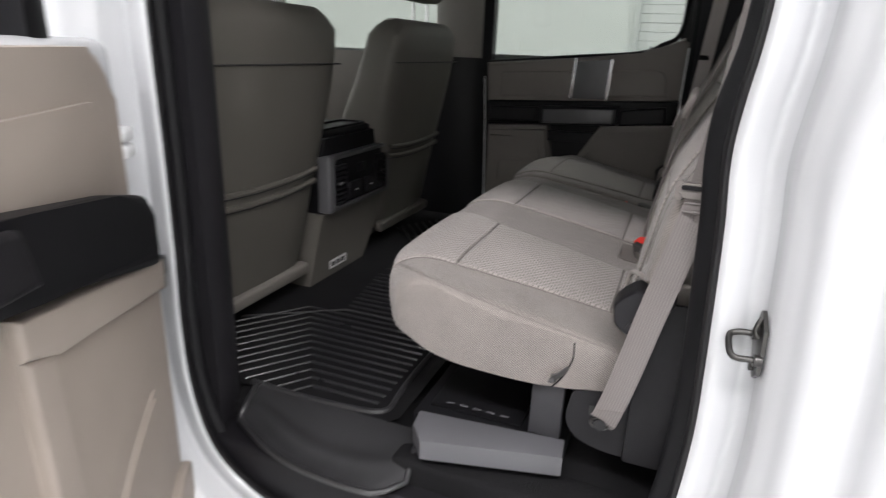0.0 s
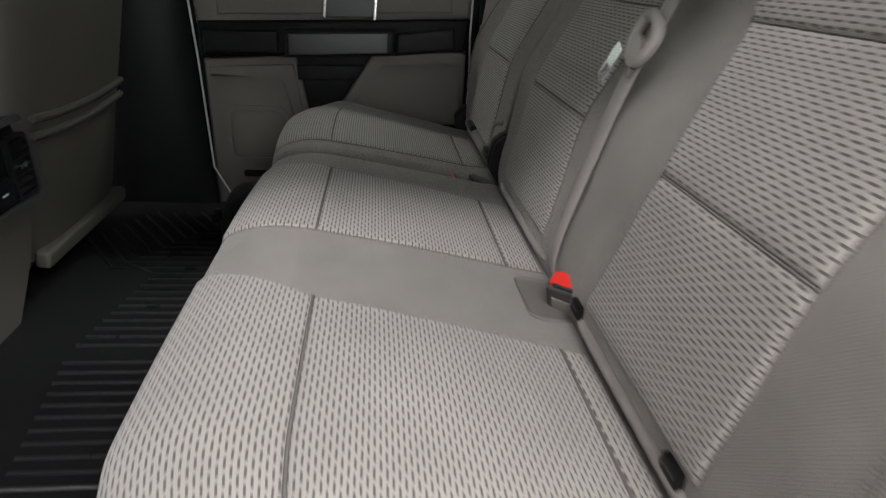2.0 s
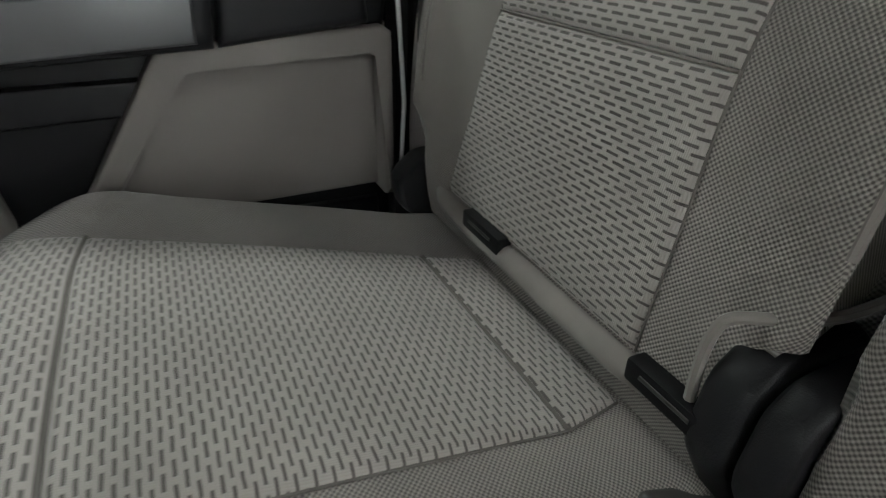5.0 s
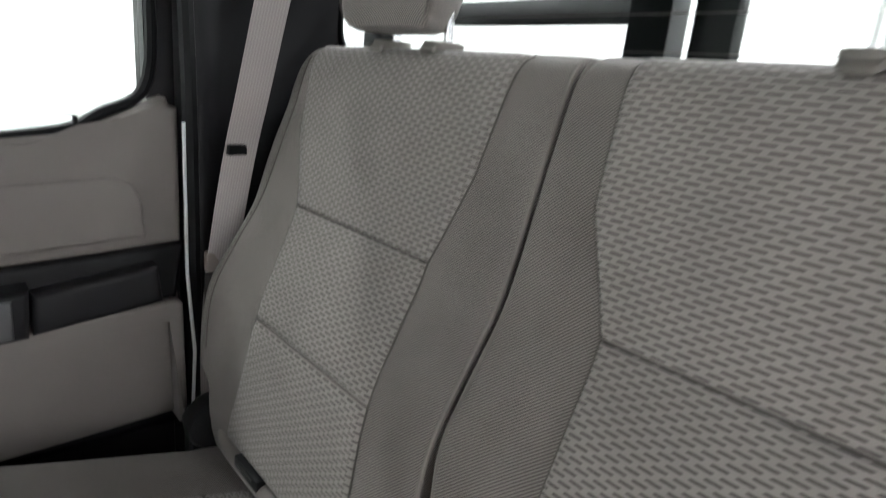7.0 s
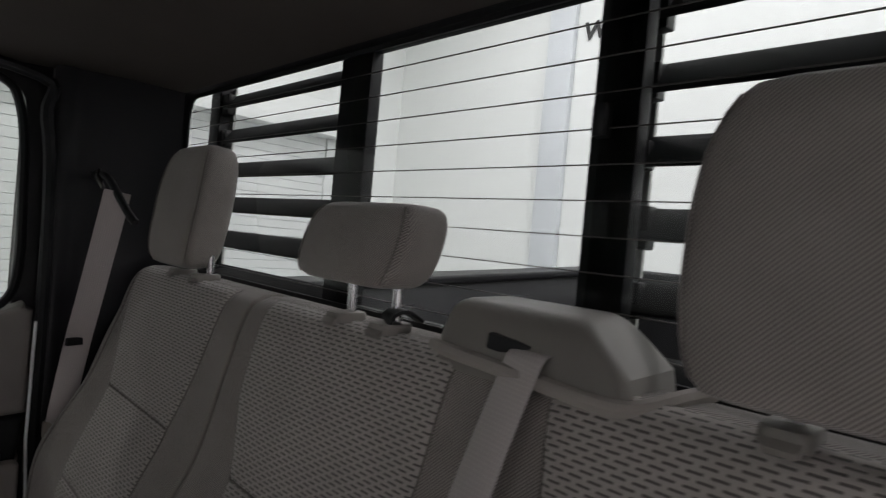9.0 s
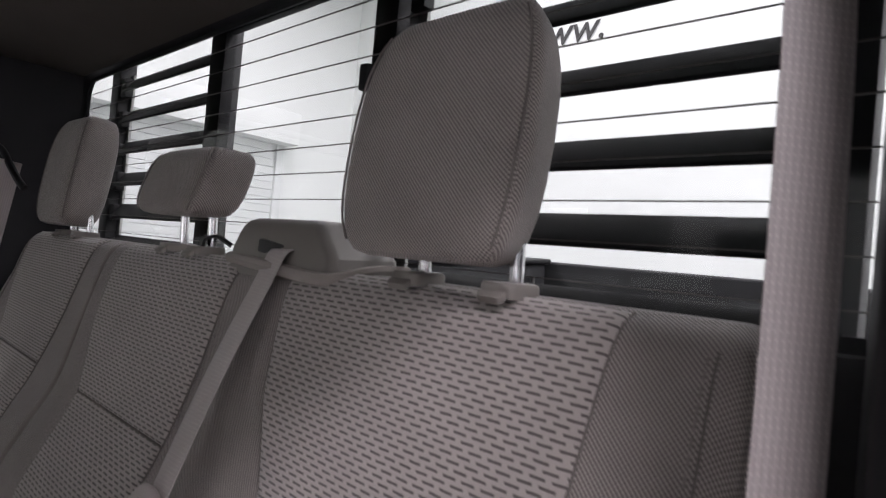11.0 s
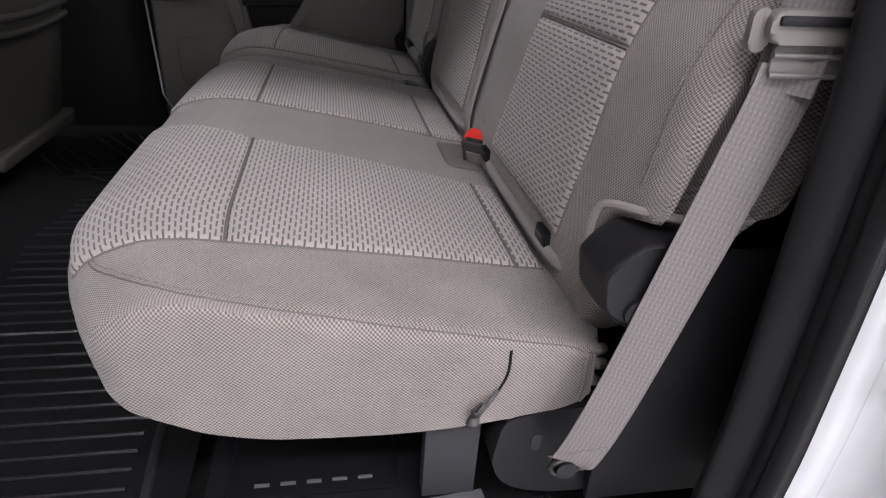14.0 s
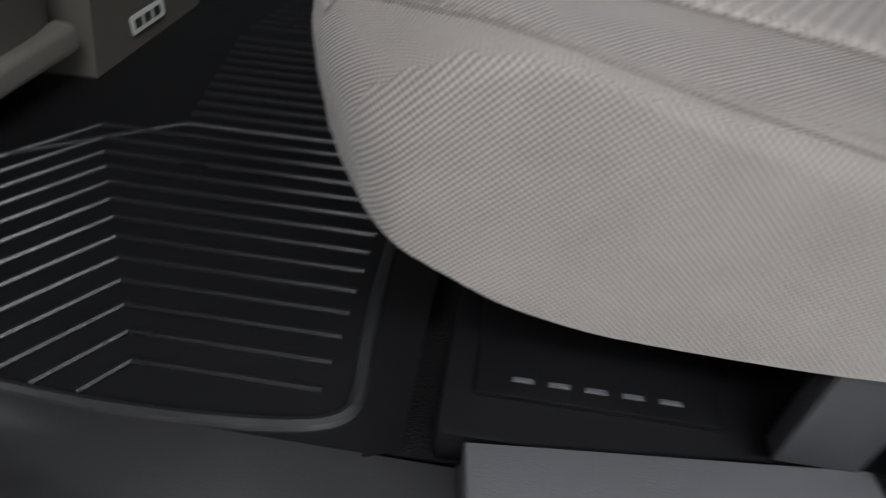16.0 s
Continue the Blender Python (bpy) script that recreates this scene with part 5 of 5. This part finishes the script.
buckle_pocket()
part("head_strap", ribbon(smooth_curve([(0.545, 0.535, 0.985), (0.528, 0.545, 0.996), (0.515, 0.552, 0.992), (0.512, 0.556, 0.982)], 4), [(0.3, 1, 0)], 0.03, 0.004), SATIN, bw, "black elastic strap")

# ---------------------------------------------------------------- under the seat


def under_seat():
    t = thing("seat_riser", "black steel seat riser with a grey coated support leg", "seat riser")
    bm = box(0.196, 0.252, -0.098, -0.080, 0.155, 0.29, 0.002)
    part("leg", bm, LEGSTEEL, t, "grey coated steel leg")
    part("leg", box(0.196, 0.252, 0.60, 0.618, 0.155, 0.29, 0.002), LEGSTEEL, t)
    part("frame", box(0.15, 0.36, -0.06, 1.34, 0.235, 0.27, 0.006), STEEL, t)
    out = smooth_curve([(0.266, 0.262), (0.262, 0.215), (0.285, 0.182), (0.34, 0.168), (0.40, 0.172), (0.445, 0.19), (0.46, 0.25), (0.46, 0.285), (0.36, 0.285), (0.28, 0.275), (0.266, 0.262)], 3)[:-1]
    part("bracket", prism([(p.x, p.y) for p in out], XZ(-0.118), 0.06, 0.012, None, 3), BLACK, t, "black pressed-steel bracket")
    for x, z, w, h in ((0.303, 0.243, 0.005, 0.010), (0.40, 0.232, 0.004, 0.004), (0.372, 0.196, 0.003, 0.003)):
        part("hole", prism(rrect(x - w, x + w, z - h, z + h, min(w, h) * 0.8), XZ(-0.1195), 0.004), INK, t)
    part("side_panel", box(0.36, 0.60, -0.135, -0.125, 0.17, 0.46, 0.006), BLACK, t, "black side panel below the backrest")
    return t


under_seat()


def floor_hump():
    # lumpy black moulded cover that stands before the narrow cushion
    def ring(z, k):
        r = []
        for a in steps(0, 2 * math.pi, 28)[:-1]:
            ca, sa = math.cos(a), math.sin(a)
            w = 1 + 0.05 * math.sin(3 * a + z * 30)
            r.append((-0.235 + 0.085 * k * w * math.copysign(abs(ca) ** 0.7, ca), 1.205 + 0.115 * k * w * math.copysign(abs(sa) ** 0.7, sa), z))
        return r
    t = thing("floor_cover", "lumpy black moulded cover on the floor before the seat", "floor cover")
    part("cover", loft([ring(z, k) for z, k in ((0.100, 1.0), (0.13, 1.0), (0.165, 0.95), (0.19, 0.86), (0.207, 0.70), (0.216, 0.45), (0.219, 0.2))]), BLACK, t)
    for y in (1.115, 1.15):
        part("cap", tube([(-0.318, y, 0.165), (-0.328, y - 0.006, 0.166)], 0.013, 14), SATIN, t, "round black cap")


floor_hump()


def storage_tray():
    t = thing("storage_tray", "black under-seat storage tray with grey front edge", "storage tray")
    part("tray", box(-0.03, 0.262, -0.105, 1.3, 0.098, 0.136, 0.006), SATIN, t)
    part("lid", moved(box(-0.006, 0.176, -0.070, 0.50, 0.0, 0.006, 0.003), Matrix.Translation((0, 0, 0.137))), STEEL, t, "black ribbed lid")
    for k in range(5):
        x = 0.030 + k * 0.0275
        part("slot_mark", box(x - 0.008, x + 0.008, -0.057, -0.0525, 0.1425, 0.1445, 0.001), GREYSTEEL, t)
    rail = [(-0.008, -0.120), (0.262, -0.094), (0.268, -0.146), (0.03, -0.205), (-0.002, -0.165)]
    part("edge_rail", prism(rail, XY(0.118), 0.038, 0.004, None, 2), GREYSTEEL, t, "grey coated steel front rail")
    return t


storage_tray()


def floor_mat():
    t = thing("floor_mat", "black ribbed rubber floor mat with raised rim", "floor mat")
    ys = steps(-0.115, 1.33, 40)
    xs = steps(-0.80, -0.052, 30)

    def rim(x, y):
        d = min(x + 0.80, -0.052 - x, 1.33 - y)
        return 0.022 * max(0, 1 - d / 0.028) ** 0.7
    bm = sheet(lambda x, y: (x, y, 0.100 + rim(x, y)), xs, ys)
    part("base", bm, MAT, t)

    def ridge(pts, r=0.0033):
        return tube([(p[0], p[1], 0.1015) for p in pts], r, 6)
    n = 0
    y = -0.062
    while y < 0.62:
        kx = -0.288 - (y + 0.062) * 0.69
        kx = max(kx, -0.535)
        half = [[(-0.126 - 0.02 * max(0, y), y), (kx if y < 0.30 else -0.43 - 0.16 * (y - 0.35), y)]]
        if y < 0.31:
            end = max((y + 0.098) / 0.80, 0.0)
            if y > 0.06:
                end = min(end, 0.20 + 0.10 * (0.31 - y))
            if end > 0.01:
                half[0].append((kx - 0.58 * end, y - 0.80 * end))
        for seg in half:
            part("ridge", ridge(seg), RIDGE_LIT, t)
            if y < 0.60:
                part("ridge", ridge([(a, 2 * MID - b) for a, b in seg]), RIDGE_LIT, t)
        y += 0.0285
    rim_line = [(-0.112, 0.60), (-0.116, 0.30), (-0.116, 0.10), (-0.111, 0.0), (-0.105, -0.055), (-0.109, -0.077), (-0.135, -0.091), (-0.20, -0.100), (-0.30, -0.104), (-0.42, -0.100)]
    part("inner_rim", tube([(a + 0.008, b - 0.004, 0.1025) for a, b in smooth_curve(rim_line, 5)], 0.0065, 8), SHEEN_RUBBER, t, "raised inner rim")
    # the skirt that drops over the sill
    def skirt(u, v):
        x = -0.39 + 0.385 * u + 0.015 * v
        yy = -0.112 - v * (0.055 + 0.105 * math.sin(math.pi * min(1.0, u * 0.56 + 0.08)) - 0.045 * max(0.0, (u - 0.86) / 0.14) ** 2)
        fold = 0.006 * math.exp(-((v - 0.42 - 0.25 * math.sin(2.6 * u)) / 0.09) ** 2) * math.sin(math.pi * u)
        sag = 0.004 * math.sin(7 * u + 3 * v) * v
        return (x, yy, 0.104 - 0.036 * v ** 1.5 - 0.006 * math.sin(math.pi * u) * v + fold + sag)
    part("sill_skirt", sheet(skirt, steps(0, 1, 36), steps(0, 1, 26)), SHEEN_RUBBER, t)
    rimline = [skirt(0, v) for v in steps(0, 1, 8)] + [skirt(u, 1) for u in steps(0.06, 1, 16)] + [skirt(1, v) for v in steps(0.9, 0, 8)]
    part("skirt_rim", tube([(p[0], p[1], p[2] + 0.004) for p in rimline], 0.006, 8), SHEEN_RUBBER, t)
    part("knob", tube([(-0.70, 0.17, 0.10), (-0.70, 0.17, 0.116)], 0.012, 12), ZINC, t, "small grey fixing knob")
    return t


floor_mat()
structure("sill_plate", box(-0.46, 0.43, -0.24, -0.118, -0.06, 0.052, 0.012, 3), BLACK, "black plastic door sill plate", "sill")
structure("sill_ledge", box(-0.03, 0.43, -0.20, -0.115, 0.04, 0.099, 0.010, 3), CARPET, "black carpeted ledge behind the sill", "sill")

# ---------------------------------------------------------------- front seats and console


SEAT_SEAM = 0.755


def front_seat(yc, name_label):
    t = thing("front_seat", name_label, "seat", "front seats")

    def face(z):
        return float(np.interp(z, [0.15, 0.40, 0.70, 0.90, 1.0], [-0.615, -0.575, -0.520, -0.485, -0.475]))

    def half(z):
        return float(np.interp(z, [0.15, 0.30, 0.55, 0.75, 0.84, 0.885], [0.215, 0.245, 0.275, 0.285, 0.265, 0.215]))
    rings = []
    zs = (0.165, 0.175, 0.22, 0.32, 0.42, 0.52, 0.62, 0.70, 0.78, 0.84, 0.87, 0.885, 0.892)
    for z in zs:
        hw = half(z)
        sh = 1.0 if z < 0.86 else (0.80 if z < 0.88 else 0.55 if z < 0.89 else 0.3)
        dep = (0.075 + 0.05 * max(0, min(1, (0.75 - z) / 0.35))) * sh
        xf = face(z) - 0.075 * (1 - sh)
        ring = []
        for a in steps(0, 2 * math.pi, 48)[:-1]:
            ca, sa = math.cos(a), math.sin(a)
            p = 0.38
            ring.append((xf - dep + dep * math.copysign(abs(ca) ** p, ca), yc + hw * math.copysign(abs(sa) ** p, sa), z))
        rings.append(ring)
    bm = loft(rings)
    lay = bm.loops.layers.uv.verify()
    for f in bm.faces:
        for lp in f.loops:
            lp[lay].uv = (lp.vert.co.y, lp.vert.co.z)
    back = part("backrest", bm, VINYL, t, "taupe seat-back cover")
    for z, r in ((SEAT_SEAM, 0.0022),):
        part("cover_seam", tube([(face(z) + 0.001 - 0.004 * abs(u) ** 6, yc + 0.275 * u, z) for u in steps(-1, 1, 18)], r, 6), INK, back)
    for z in (0.462, 0.428):
        part("pocket_lip", tube([(face(z) + 0.002, yc + 0.215 * u, z + 0.012 * u * u) for u in steps(-1, 1, 14)], 0.0075, 8), VINYL, back)
        part("pocket_line", tube([(face(z) + 0.004, yc + 0.215 * u, z - 0.008 + 0.012 * u * u) for u in steps(-1, 1, 14)], 0.0022, 6), INK, back)
    part("valance", moved(box(-0.02, 0.012, -0.21, 0.21, -0.02, 0.018, 0.010, 3), Matrix.Translation((-0.607, yc, 0.172)) @ Matrix.Rotation(radians(8), 4, "Y")), GREYP if yc < 0.6 else VINYL, t, "plastic bottom edge")
    part("seat_pan", box(-1.10, -0.66, yc - 0.25, yc + 0.25, 0.22, 0.38, 0.04, 4), CLOTH, t)
    part("seat_track", box(-1.05, -0.70, yc - 0.20, yc + 0.20, 0.088, 0.215, 0.01), STEEL, t, "black steel seat track")
    hr = part("headrest", moved(box(-0.05, 0.05, -0.12, 0.12, 0.0, 0.18, 0.04, 5), Matrix.Translation((-0.555, yc, 0.955))), VINYL, t)
    for d in (-0.06, 0.06):
        part("post", tube([(-0.555, yc + d, 0.86), (-0.555, yc + d, 0.97)], 0.006, 10), CHROME, t)
    return t


front_seat(0.175, "driver's seat with a taupe cover and back pocket")
passenger = front_seat(1.065, "front passenger seat with a taupe cover and back pocket")
part("release_bar", tube(smooth_curve([(-0.75, 1.37, 0.090), (-0.73, 1.40, 0.094), (-0.71, 1.425, 0.105), (-0.70, 1.435, 0.125)], 5), 0.0035, 8), ZINC, passenger, "bright steel release bar")


def console():
    t = thing("centre_console", "taupe console between the front seats with air vents", "console")
    XF = -0.585
    low = [(0.40, 0.09), (0.72, 0.09), (0.80, 0.20), (0.845, 0.312), (0.465, 0.312), (0.43, 0.20)]
    part("lower_body", prism(low, lambda a, b, c: (XF - 0.01 - c + 0.05 * (b - 0.3), a, b), 0.35, 0.0), VINYL, t)
    part("upper_body", prism([(0.476, 0.312), (0.866, 0.312), (0.862, 0.49), (0.815, 0.538), (0.490, 0.538), (0.474, 0.49)], lambda a, b, c: (XF - 0.012 - c, a, b), 0.40), SATIN, t, "black upper body")
    part("vent_bezel", ring_plate(rrect(0.476, 0.866, 0.318, 0.488, 0.024), rrect(0.504, 0.850, 0.330, 0.476, 0.020), lambda a, b, c: (XF + 0.012 - c, a, b), 0.03), SILVER, t, "grey metallic bezel")
    part("bezel_side", box(XF - 0.03, XF + 0.0145, 0.472, 0.506, 0.316, 0.490, 0.008, 3), BRIGHT, t, "pale silver bezel side")
    part("panel", prism(rrect(0.50, 0.852, 0.326, 0.478, 0.02), lambda a, b, c: (XF - 0.008 + c, a, b), 0.008, 0.002), SATIN, t, "black switch panel")
    for y0, y1 in ((0.512, 0.588), (0.776, 0.842)):
        v = part("vent", ring_plate(rrect(y0, y1, 0.336, 0.455, 0.012), rrect(y0 + 0.006, y1 - 0.006, 0.342, 0.449, 0.009), lambda a, b, c: (XF + c, a, b), 0.010), BLACK, t)
        for k in range(7):
            z = 0.350 + k * 0.0155
            part("vane", moved(box(-0.008, 0.004, y0 + 0.006, y1 - 0.006, -0.001, 0.001, 0.0006), Matrix.Translation((XF + 0.006, 0, z)) @ Matrix.Rotation(radians(24), 4, "Y")), BLACK, v)
        part("vent_tab", box(XF + 0.006, XF + 0.014, (y0 + y1) / 2 - 0.010, (y0 + y1) / 2 + 0.010, 0.392, 0.402, 0.002), CHROME, v, "bright vent tab")
    part("usb_cover", box(XF, XF + 0.006, 0.665, 0.705, 0.415, 0.445, 0.003), BLACK, t)
    part("outlet_cover", box(XF, XF + 0.012, 0.60, 0.675, 0.338, 0.392, 0.005), BLACK, t, "black outlet cover")
    part("outlet_cover", box(XF, XF + 0.012, 0.70, 0.765, 0.340, 0.392, 0.005), BLACK, t, "black outlet cover")
    for y in (0.637, 0.733):
        part("outlet_mark", box(XF + 0.0121, XF + 0.0128, y - 0.008, y + 0.008, 0.362, 0.366, 0), PAPER, t)
    part("armrest_lid", box(XF - 0.42, XF - 0.03, 0.50, 0.80, 0.530, 0.556, 0.010, 3), BLACK, t, "black console lid")
    part("cup_rim", ring_plate(rrect(0.53, 0.83, XF - 0.14, XF - 0.04, 0.03), rrect(0.545, 0.815, XF - 0.13, XF - 0.05, 0.025), lambda a, b, c: (b, a - 0.03, 0.554 + c), 0.008), SATIN, t)
    m = Matrix.Translation((XF - 0.013, 0.552, 0.140)) @ Matrix.Rotation(radians(3), 4, "Y")
    part("label", moved(prism(rrect(-0.05, 0.05, -0.014, 0.014, 0.004), YZ(0.0), 0.0015), m), PAPER, t, "small white printed label")
    for k in (-1, 0, 1):
        part("label_bar", moved(box(0.0016, 0.0022, -0.04 + 0.028 * (k + 1), -0.02 + 0.028 * (k + 1), -0.007, 0.007, 0), m), INK, t)
    return t


console()
